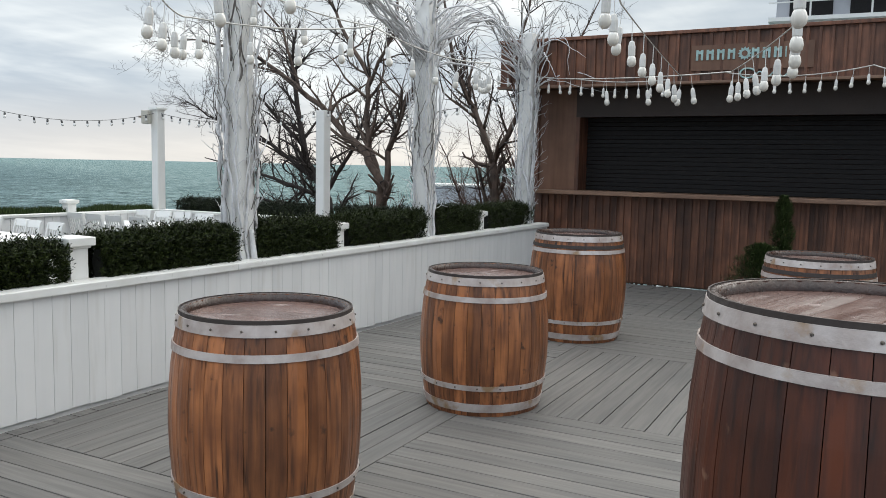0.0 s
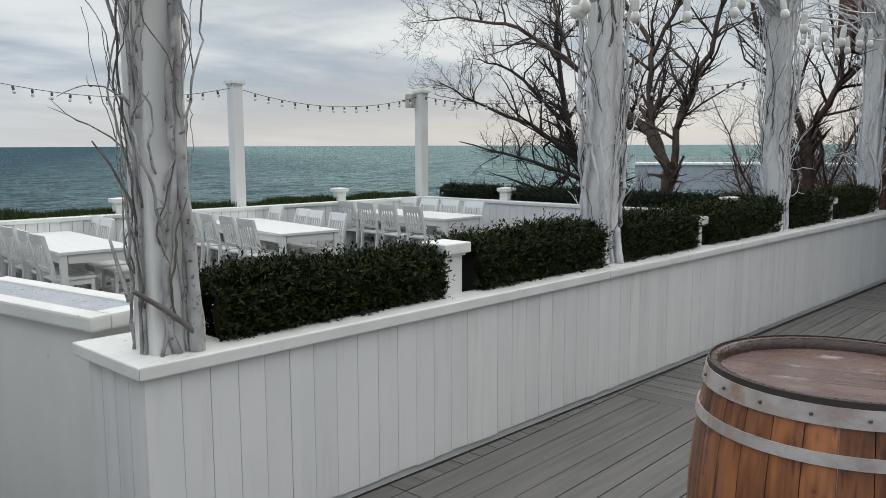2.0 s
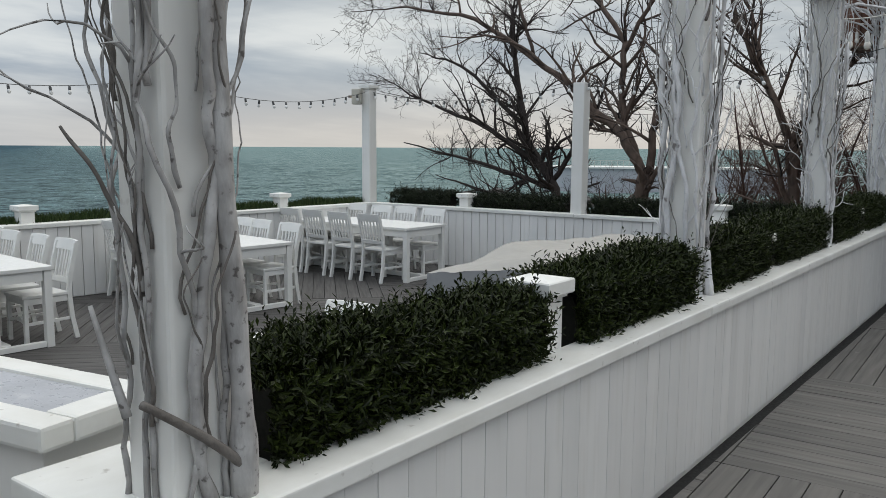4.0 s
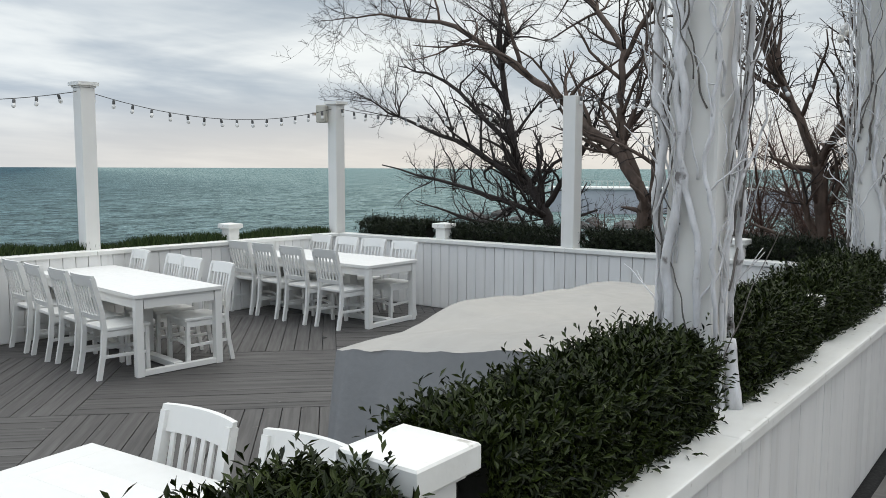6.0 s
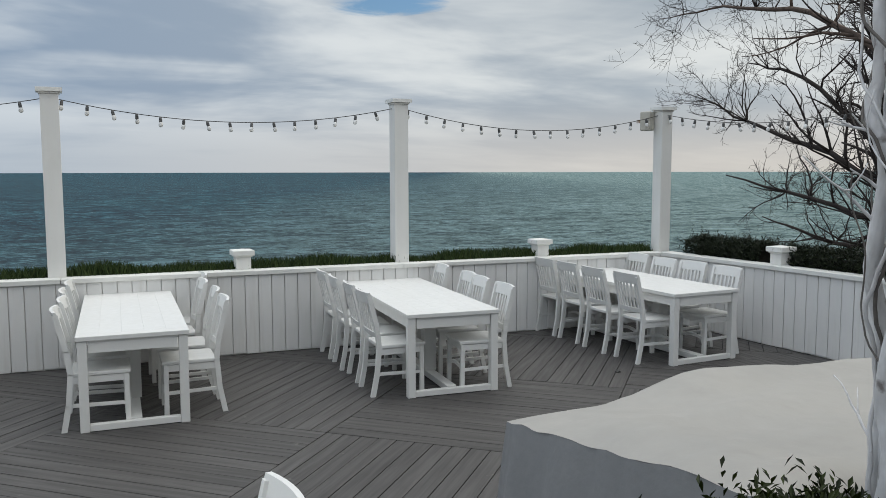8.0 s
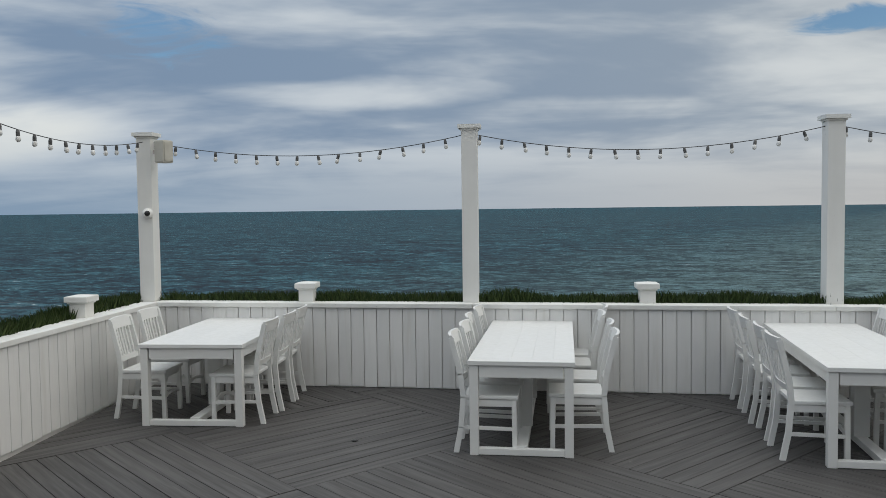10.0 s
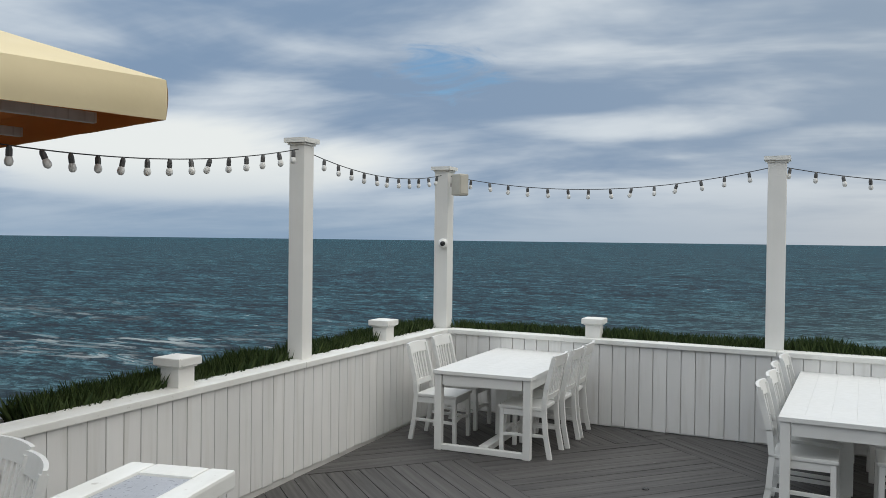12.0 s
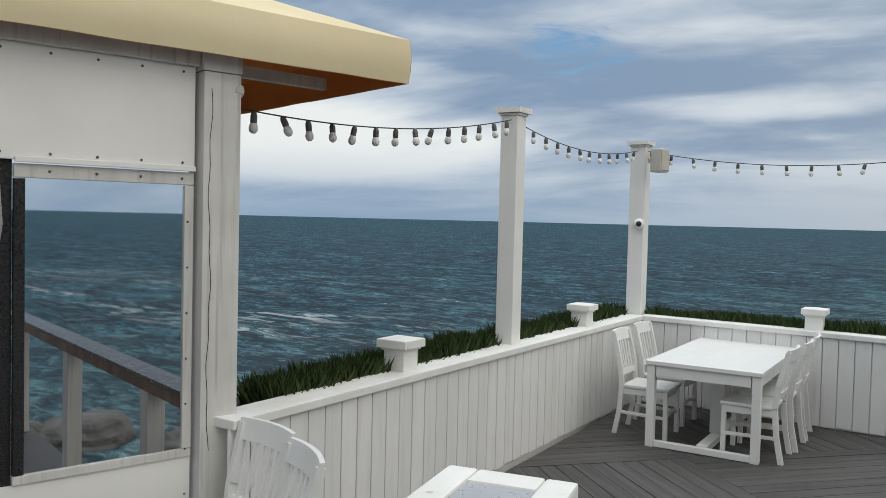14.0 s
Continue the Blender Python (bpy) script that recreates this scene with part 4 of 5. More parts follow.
# ---------------------------------------------------------------- festoon lights
def build_festoon(pts, spacing, label, pale=False, size=1.0, drop=0.0, cable=0.004, group="festoon lights"):
    """A cable through pts (p, q, sag) with a lamp holder and bulb every so often."""
    path, lamps, carry = [], [], spacing * 0.5
    for (p, q, sag) in pts:
        p, q = np.array(p, float), np.array(q, float)
        n = 24
        seg = [p + (q - p) * i / n - np.array((0, 0, 4 * sag * (i / n) * (1 - i / n))) for i in range(n + 1)]
        for a, b2 in zip(seg, seg[1:]):
            d = np.linalg.norm(b2 - a)
            while carry < d:
                lamps.append(a + (b2 - a) * carry / d)
                carry += spacing
            carry -= d
        path += [(s, cable) for s in (seg if not path else seg[1:])]
    root = thing("festoon_light", Matrix.Translation(Vector(path[0][0])), label, "string light", group)
    org = np.array(path[0][0])
    tubes("cable", [[(s - org, r) for s, r in path]], PALECABLE if pale else CABLE, root, "white cable" if pale else "thin black cable", 4)
    bm = bmesh.new()
    tall = 1.25 if pale else 1.0
    lathe(bm, [(0.006 * size, 0.0), (0.011 * size, -0.004 * size), (0.016 * size, -0.02 * size * tall), (0.016 * size, -0.05 * size * tall), (0.014 * size, -0.054 * size * tall)], 8)
    if drop:
        lathe(bm, [(0.003, drop), (0.003, 0.0)], 4)
    sock = bpy.data.meshes.new("lamp_holder")
    bm.to_mesh(sock)
    bm.free()
    bm = bmesh.new()
    z0 = -0.05 * size * tall
    lathe(bm, [(0.012 * size, z0), (0.018 * size, z0 - 0.012 * size), (0.0215 * size, z0 - 0.027 * size), (0.019 * size, z0 - 0.042 * size), (0.009 * size, z0 - 0.052 * size)], 10)
    bulb = bpy.data.meshes.new("bulb")
    bm.to_mesh(bulb)
    bm.free()
    for p in lamps:
        h2 = mesh_part("lamp_holder", sock, PALESOCKET if pale else SOCKET, root)
        tilt = 4 if pale else 9
        h2.matrix_basis = Matrix.Translation(Vector(p - org - np.array((0, 0, drop)))) @ pose(0, 0, 0, random.gauss(0, tilt), random.gauss(0, tilt), random.uniform(0, 360))
        mesh_part("bulb", bulb, CLEAR if pale else BULB, h2, "unlit bulb", True)
    return root


def top_of(key, dx=0.0, dy=0.0, dz=-0.09):
    x, y = POSTS[key]
    return (x + dx, y + dy, 2.80 + dz)


PAV = (-6.47, -0.315)
build_festoon([((PAV[0] - 0.05, PAV[1] - 0.1, 2.46), top_of("Z", 0.09, 0.03, -0.10), 0.10)], 0.20, "string of small bulbs from the canopy to the parapet post", size=1.15)
for a, b2, sag in (("Z", "Y", 0.13), ("Y", "A", 0.20), ("A", "B", 0.21), ("B", "C", 0.24), ("C", "D", 0.20)):
    build_festoon([(top_of(a), top_of(b2), sag)], 0.235, "string of small bulbs between the parapet posts", size=1.05)
build_festoon([(top_of("D"), (-4.6, 10.6, 2.9), 0.2)], 0.235, "string of small bulbs between the parapet posts", size=1.05)


def kiosk_point(u, v, z):
    return tuple(KIOSK_M @ Vector((u, v, z)))


LAB = "white festoon string with hanging pear bulbs over the deck"
build_festoon([(kiosk_point(-0.80, -0.52, 3.12), kiosk_point(0.75, -0.52, 2.83), 0.06), (kiosk_point(0.75, -0.52, 2.83), kiosk_point(2.05, -0.52, 2.78), 0.04)], 0.16, LAB, True, 1.1, 0.09, 0.007)
build_festoon([(kiosk_point(2.75, -0.55, 2.84), kiosk_point(4.4, -0.6, 2.86), 0.08), (kiosk_point(4.4, -0.6, 2.86), kiosk_point(6.4, -0.6, 2.95), 0.22)], 0.17, LAB, True, 1.1, 0.09, 0.007)
build_festoon([((-0.80, 3.80, 3.02), (-1.48, 5.95, 2.98), 0.05), ((-1.48, 5.95, 2.98), (-2.33, 10.2, 2.95), 0.02)], 0.62, LAB, True, 1.7, 0.16, 0.007)
build_festoon([((0.13, 3.4, 2.9), (-0.37, 6.23, 2.82), 0.04), ((-0.37, 6.23, 2.82), (-1.75, 10.2, 2.98), 0.02), ((-1.75, 10.2, 2.98), kiosk_point(0.75, -0.52, 2.83), 0.02)], 0.66, LAB, True, 1.7, 0.16, 0.007)
build_festoon([((-0.80, 3.80, 3.02), (-3.0, 3.2, 2.75), 0.0), ((-3.0, 3.2, 2.75), (-4.1, 4.4, 2.85), 0.05), ((-4.1, 4.4, 2.85), (-3.7, 6.0, 3.0), 0.05)], 0.42, LAB, True, 1.45, 0.12, 0.006)
build_festoon([((face_x(4.92) - 0.10, 4.92, 3.25), (-3.7, 6.0, 3.0), 0.05), ((-3.7, 6.0, 3.0), (-3.8, 8.2, 2.95), 0.08), ((-3.8, 8.2, 2.95), kiosk_point(-0.80, -0.52, 3.12), 0.1)], 0.42, LAB, True, 1.45, 0.12, 0.006)


# ---------------------------------------------------------------- vine-clad columns
def wiggle(p, q, n, amp, seed, r0, r1):
    rnd = random.Random(seed)
    ph = [rnd.uniform(0, 50) for _ in range(3)]
    out = []
    for i in range(n + 1):
        s = i / n
        k = 1.0 if 0 < i else 0.3
        off = [amp * k * noise.noise((s * (q[2] - p[2]) * 2.6 + ph[a], ph[a] * 0.7, a * 3.3)) for a in range(2)]
        out.append(((p[0] + (q[0] - p[0]) * s + off[0], p[1] + (q[1] - p[1]) * s + off[1], p[2] + (q[2] - p[2]) * s), (r0 + (r1 - r0) * s) * (1 + 0.25 * noise.noise((s * 22, ph[0], 1)))))
    return out


def build_column(x, y, seed, base, top=3.75, stems=13, thin=34, lean=(0.0, 0.0), post=0.085, flare=0.10, reach=1.0, heads=46, dark=0.12, vine=None, calm=None):
    """A square post with woody vine stems climbing its faces, swelling at knots and spreading upward."""
    rnd = random.Random(seed)
    vine = vine or VINE
    c = thing("vine_column", pose(x, y, base, 0, 0, TURN_U), "white pergola column wrapped in whitewashed bare vines", "column", "vine-clad columns")
    H = top - base
    block("post", -post, -post, 0, post, post, H, WHITE, c, "smooth white square post", 0.012)

    def face(a):
        return post / max(abs(math.cos(a)), abs(math.sin(a)))

    def climb(a0, z0, z1, r0, r1, out0, out1, wander, n):
        """A stem's path: angle a0 at its foot, its clearance from the post growing from out0 to out1."""
        ph, path = rnd.uniform(0, 90), []
        for k in range(n + 1):
            s = k / n
            z = z0 + (z1 - z0) * s
            a = a0 + wander * noise.noise((z * 1.5, ph, 0)) + 0.28 * wander * noise.noise((z * 5.2, ph, 3)) + 0.10 * noise.noise((z * 15.0, ph, 8))
            rad = (r0 + (r1 - r0) * s) * (1 + 0.28 * noise.noise((z * 17, ph, 9)) + 0.16 * noise.noise((z * 43, ph, 2)))
            gap = (out0 + (out1 - out0) * s) * (0.55 + 0.75 * (noise.noise((z * 2.3, ph, 5)) + 0.5)) + 0.010 * noise.noise((z * 9, ph, 6))
            if calm is not None:
                gap *= 1 - 0.75 * max(0.0, math.cos(a - calm))
            r = face(a) + rad * 0.8 + max(gap, 0.0)
            path.append(((r * math.cos(a), r * math.sin(a), z), max(rad, 0.0016)))
        return path

    mains = []
    for i in range(stems):
        a0 = math.tau * (i + rnd.uniform(-0.35, 0.35)) / stems
        r0 = rnd.choice((0.007, 0.009, 0.011, 0.013, 0.016, 0.019))
        path = climb(a0, -0.003, H * rnd.uniform(0.75, 1.0), r0, r0 * 0.5, 0.004, flare * rnd.uniform(0.2, 1.0), 0.85, 64)
        path[0] = (path[0][0], r0 * 1.35)
        mains.append(path)
        tubes("vine", [path], vine, c, "", 8)
    for i in range(thin):
        p, r = rnd.choice(rnd.choice(mains)[4:48])
        a0, z0 = math.atan2(p[1], p[0]) + rnd.uniform(-0.15, 0.15), p[2]
        r0 = rnd.choice((0.0028, 0.0035, 0.0045, 0.006, 0.008))
        path = climb(a0, z0, min(H, z0 + rnd.uniform(0.3, 1.3)), r0, r0 * 0.4, 0.008, flare * rnd.uniform(0.4, 1.6), 1.3, 34)
        tubes("vine", [path], VINEDARK if rnd.random() < dark else vine, c, "", 6)
    twigs = []
    for i in range(int(46 * reach) + 30):        # thin forked side shoots
        p, r = rnd.choice(rnd.choice(mains)[8:])
        a = math.atan2(p[1], p[0])
        if calm is not None and math.cos(a - calm) > -0.3:
            continue
        p = np.array(p)
        az = a + rnd.uniform(-1.3, 1.3)
        d = np.array((math.cos(az) * 0.55, math.sin(az) * 0.55, rnd.choice((1, 1, 0.7, 0.4))))
        length = rnd.uniform(0.10, 0.42) * (0.4 + 0.6 * reach)
        path = []
        for k in range(9):
            path.append((p.copy(), 0.0044 * (1 - 0.085 * k)))
            if k == 4:
                q, e, fork = p.copy(), d + np.array([rnd.uniform(-0.8, 0.8) for _ in range(3)]), []
                for f in range(5):
                    fork.append((q.copy(), 0.0028 * (1 - 0.15 * f)))
                    e = e + np.array([rnd.uniform(-0.3, 0.3) for _ in range(3)])
                    q = q + e / np.linalg.norm(e) * length / 9
                twigs.append(fork)
            d = d + np.array([rnd.uniform(-0.3, 0.3) for _ in range(3)])
            p = p + d / np.linalg.norm(d) * length / 8
        twigs.append(path)
    tagged(tubes("side_shoots", twigs, vine, c, "thin whitewashed shoots", 5), kind="stuff")
    crown = []
    for i in range(heads):                       # the head, where the vines spread over the pergola wires
        a = rnd.uniform(0, math.tau)
        p = np.array((0.12 * math.cos(a), 0.12 * math.sin(a), H * rnd.uniform(0.72, 0.97)))
        d = np.array((math.cos(a) * 0.5 + lean[0], math.sin(a) * 0.5 + lean[1], 0.9))
        path, n = [], rnd.randint(9, 14)
        r = rnd.uniform(0.006, 0.016)
        for k in range(n):
            path.append((p.copy(), r * (1 - 0.8 * k / n)))
            d = d / np.linalg.norm(d) + np.array((rnd.uniform(-0.4, 0.4), rnd.uniform(-0.4, 0.4), rnd.uniform(-0.45, 0.25)))
            p = p + d / np.linalg.norm(d) * 0.10
        crown.append(path)
    tagged(tubes("spreading_vines", crown, VINE, c, "tangle of spreading white vines", 5), kind="stuff")
    return c


front_column = build_column(-4.155, 1.905, 11, UP + 0.80, 3.9, 11, 58, post=0.085, flare=0.12, reach=0.9, heads=6, dark=0.38, vine=VINEGREY, calm=1.75)
# its stoutest stem with the sawn foot, and the dark cut branch that leans across it
tubes("vine", [[((0.118 - 0.01 * s + 0.015 * math.sin(5 * s), 0.062 - 0.05 * s + 0.012 * math.sin(9 * s + 1), 1.9 * s), 0.027 * (1 - 0.45 * s) * (1 + 0.10 * math.sin(31 * s)) * (1.15 if s < 0.08 else 1)) for s in np.linspace(0, 1, 40)]], VINEGREY, front_column, "stout pale stem with a rounded foot", 12)
tubes("cut_branch", [[((0.135 - 0.02 * s, 0.085 - 0.26 * s, 0.05 + 0.23 * s ** 0.8), 0.0125 - 0.003 * s) for s in np.linspace(0, 1, 12)]], VINEDARK, front_column, "dark cut branch leaning on the stems", 8)
tubes("vine", [[((0.0 + 0.13 * math.cos(a) * (0.9 if a < 0 else 1), -0.135 - 0.04 * s, 0.22 + 0.24 * s), 0.011 - 0.006 * s) for s, a in zip(np.linspace(0, 1, 10), np.linspace(-1.6, -2.1, 10))]], VINEGREY, front_column, "", 8)
build_column(face_x(5.09) - 0.215, 5.13, 23, UP + 0.70, 3.75, 9, 66, (0.0, 0.3), post=0.085, flare=0.10, reach=0.3, dark=0.30)
build_column(face_x(8.05) - 0.21, 8.05, 37, UP + 0.70, 3.70, 12, 54, (-0.1, 0.5), dark=0.28)
build_column(face_x(10.85) - 0.21, 10.85, 51, UP + 0.70, 3.70, 11, 40, (0.0, -0.4), dark=0.25)


def build_arch(p, q, rise, seed, label):
    rnd = random.Random(seed)
    root = thing("vine_arch", Matrix.Translation(p), label, "vine", "arched vines")
    paths = []
    for i in range(16):
        n, ph = 26, rnd.uniform(0, 60)
        dx, dz, rad = rnd.gauss(0, 0.05), rnd.gauss(0, 0.06), rnd.choice((0.007, 0.010, 0.016))
        path = []
        for k in range(n + 1):
            s = k / n
            w = math.sin(math.pi * s)
            path.append(((dx + (q[0] - p[0]) * s + 0.12 * noise.noise((s * 6, ph, 0)), (q[1] - p[1]) * s, dz + (q[2] - p[2]) * s + rise * w + 0.12 * noise.noise((s * 6, ph, 7))), rad * (1 - 0.4 * s)))
        paths.append(path)
    tagged(tubes("arched_growth", paths, VINE, root, "", 5), kind="stuff")


build_arch((face_x(8.05) - 0.21, 8.05, 3.0), (face_x(10.72) - 0.21, 10.72, 3.2), 0.62, 5, "whitewashed vine stems arching between columns")
build_arch((face_x(8.05) - 0.21, 8.05, 3.0), (face_x(5.6) - 0.21, 5.6, 3.75), 0.15, 6, "whitewashed vine stems arching between columns")


# the short sawn vine trunk on the cap
def build_sawn():
    root = thing("sawn_vine_stem", pose(-4.255, 5.17, UP + 0.80, 0, 0, 0), "sawn-off whitewashed vine stem on the planter cap", "vine")
    tubes("stem", [wiggle((0, 0, 0), (-0.03, -0.02, 0.25), 8, 0.012, 3, 0.026, 0.021)], VINE, root, "", 10)


build_sawn()


# ---------------------------------------------------------------- hedges and grass
def build_hedge(p, q, width, height, z, shoots, mat_l, label, seed, leaf=0.045, side=1):
    """A clipped evergreen hedge: bare stems, a dark core and upright shoots of small leaves."""
    rnd = np.random.RandomState(seed)
    m, length = frame_of(p, q, z)
    root = thing("hedge", m, label, "hedge", "hedges on the walls")
    vs, fs = [], []
    n = 24
    for i in range(n + 1):                    # uneven core, near-black to paint the inner shade
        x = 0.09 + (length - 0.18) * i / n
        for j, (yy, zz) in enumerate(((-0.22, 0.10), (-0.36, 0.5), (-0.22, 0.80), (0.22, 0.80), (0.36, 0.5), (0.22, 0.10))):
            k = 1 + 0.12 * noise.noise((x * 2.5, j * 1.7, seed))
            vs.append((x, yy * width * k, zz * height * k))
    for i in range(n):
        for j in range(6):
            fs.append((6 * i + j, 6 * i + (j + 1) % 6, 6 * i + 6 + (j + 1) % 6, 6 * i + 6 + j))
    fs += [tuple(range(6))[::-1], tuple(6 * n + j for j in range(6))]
    raw("inner_shade", vs, fs, CORE, root, "dark core painting the shade inside the hedge")
    stems = []
    for i in range(int(length * 9)):
        x, y = rnd.uniform(0, length), rnd.uniform(-0.3, 0.3) * width
        stems.append([((x, y, -0.05), 0.006), ((x + rnd.uniform(-0.05, 0.05), y * 1.2, height * 0.3), 0.005), ((x + rnd.uniform(-0.1, 0.1), y * 1.3, height * 0.6), 0.003)])
    tagged(tubes("stems", stems, TWIG, root, "", 4), kind="stuff")
    # shoots over the surface of a rounded box
    side_of = rnd.rand(shoots)
    t = rnd.rand(shoots, 3)
    base = np.empty((shoots, 3))
    out = np.empty((shoots, 3))
    base[:, 0] = t[:, 0] * length
    top = side_of < 0.45
    sgn = np.where(side_of < 0.74, 1.0, -1.0)
    lump = np.array([noise.noise((b * 1.6, seed, 0)) + 0.8 * noise.noise((b * 6.0, seed, 5)) for b in base[:, 0]])
    hh = height * (0.93 + 0.12 * lump)
    base[:, 1] = np.where(top, (t[:, 1] - 0.5) * width * 0.95, sgn * width * (0.44 + 0.06 * t[:, 2]))
    base[:, 2] = np.where(top, hh * (0.88 + 0.1 * t[:, 2]), height * (0.10 + 0.8 * t[:, 1] ** 0.8))
    out[:] = np.stack((rnd.normal(0, 0.28, shoots), np.where(top, rnd.normal(0, 0.25, shoots), sgn * 0.75), np.where(top, 1.0, 0.65 + rnd.normal(0, 0.25, shoots))), 1)
    out /= np.linalg.norm(out, axis=1)[:, None]
    per = 9
    slen = leaf * rnd.uniform(0.8, 2.9, shoots) ** 1.1 * np.where(rnd.rand(shoots) < 0.12, 1.6, 1.0)
    allv = np.empty((shoots, per, 4, 3))
    for k in range(per):
        s = (k + 0.4) / per
        root_p = base + out * (slen * s)[:, None]
        az = rnd.uniform(0, math.tau, shoots) + k * 2.4
        e1 = np.cross(out, np.array((0.21, 0.11, 0.97)))
        e1 /= np.linalg.norm(e1, axis=1)[:, None] + 1e-6
        e2 = np.cross(out, e1)
        d = e1 * np.cos(az)[:, None] + e2 * np.sin(az)[:, None] + out * rnd.uniform(0.4, 1.3, (shoots, 1))
        d /= np.linalg.norm(d, axis=1)[:, None]
        w = np.cross(d, out)
        w /= np.linalg.norm(w, axis=1)[:, None] + 1e-6
        ln = leaf * rnd.uniform(0.7, 1.15, (shoots, 1))
        lift = np.cross(w, d) * 0.10 * ln
        allv[:, k, 0] = root_p
        allv[:, k, 1] = root_p + d * ln * 0.55 + w * ln * 0.17 + lift
        allv[:, k, 2] = root_p + d * ln
        allv[:, k, 3] = root_p + d * ln * 0.55 - w * ln * 0.17 + lift
    vv = allv.reshape(-1, 3)
    ff = np.arange(len(vv)).reshape(-1, 4)
    me = bpy.data.meshes.new("leaves")
    me.from_pydata(vv.tolist(), [], ff.tolist())
    tagged(mesh_part("leaves", me, mat_l, root, "small glossy dark green leaves"), kind="stuff")
    return root


def planter_run(y0, y1, shoots, seed, h=0.44):
    build_hedge((face_x(y0) - 0.24, y0), (face_x(y1) - 0.24, y1), 0.25, h, UP + 0.72, shoots, LEAF, "clipped dark evergreen hedge growing in the white planter", seed, 0.031)


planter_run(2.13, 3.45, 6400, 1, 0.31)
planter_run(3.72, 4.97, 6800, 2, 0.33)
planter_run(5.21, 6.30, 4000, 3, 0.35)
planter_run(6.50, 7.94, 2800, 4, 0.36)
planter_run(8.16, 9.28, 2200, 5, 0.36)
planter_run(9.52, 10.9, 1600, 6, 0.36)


def behind(p, q, a0, a1, off):
    """A stretch of the line p-q, from a0 to a1 metres, set off to its right."""
    L = math.hypot(q[0] - p[0], q[1] - p[1])
    e = ((q[0] - p[0]) / L, (q[1] - p[1]) / L)
    nrm = (e[1], -e[0])
    return tuple((p[0] + e[0] * a + nrm[0] * off, p[1] + e[1] * a + nrm[1] * off) for a in (a0, a1))


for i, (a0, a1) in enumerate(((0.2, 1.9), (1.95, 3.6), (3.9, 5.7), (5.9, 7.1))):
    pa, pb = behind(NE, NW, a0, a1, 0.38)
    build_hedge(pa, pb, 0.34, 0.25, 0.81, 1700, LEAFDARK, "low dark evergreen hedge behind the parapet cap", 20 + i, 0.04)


def build_grass(p, q, a0, a1, count, seed):
    rnd = np.random.RandomState(seed)
    pa, pb = behind(p, q, a0, a1, 0.33)
    m, length = frame_of(pa, pb, 0.80)
    root = thing("grass_strip", m, "strip of dark green grass behind the parapet cap", "grass", "grass on the parapet", "stuff")
    x, y = rnd.uniform(0, length, count), rnd.uniform(-0.17, 0.17, count)
    h = rnd.uniform(0.09, 0.22, count) * (1 + 0.35 * np.array([noise.noise((a * 1.7, seed, 0)) for a in x]))
    az, ben = rnd.uniform(0, math.tau, count), rnd.uniform(0.01, 0.09, count)
    d = np.stack((np.cos(az), np.sin(az), np.zeros(count)), 1)
    w = np.stack((-np.sin(az), np.cos(az), np.zeros(count)), 1) * 0.0028
    b0 = np.stack((x, y, np.zeros(count)), 1)
    mid = b0 + d * (ben * 0.35)[:, None] + np.stack((0 * h, 0 * h, h * 0.6), 1)
    tip = b0 + d * ben[:, None] + np.stack((0 * h, 0 * h, h), 1)
    vv = np.stack((b0 - w, b0 + w, mid + w * 0.8, tip, mid - w * 0.8), 1).reshape(-1, 3)
    ff = np.arange(len(vv)).reshape(-1, 5)
    me = bpy.data.meshes.new("blades")
    me.from_pydata(vv.tolist(), [], ff.tolist())
    tagged(mesh_part("blades", me, GRASS, root), kind="stuff")


LW, LS = math.hypot(NW[0] - SW[0], NW[1] - SW[1]), math.hypot(SE[0] - SW[0], SE[1] - SW[1])
for i in range(3):
    build_grass(NW, SW, LW * i / 3, LW * (i + 1) / 3, 10000, 60 + i)
build_grass(SW, SE, -0.3, LS / 2, 10000, 70)
build_grass(SW, SE, LS / 2, LS - 0.55, 10000, 71)


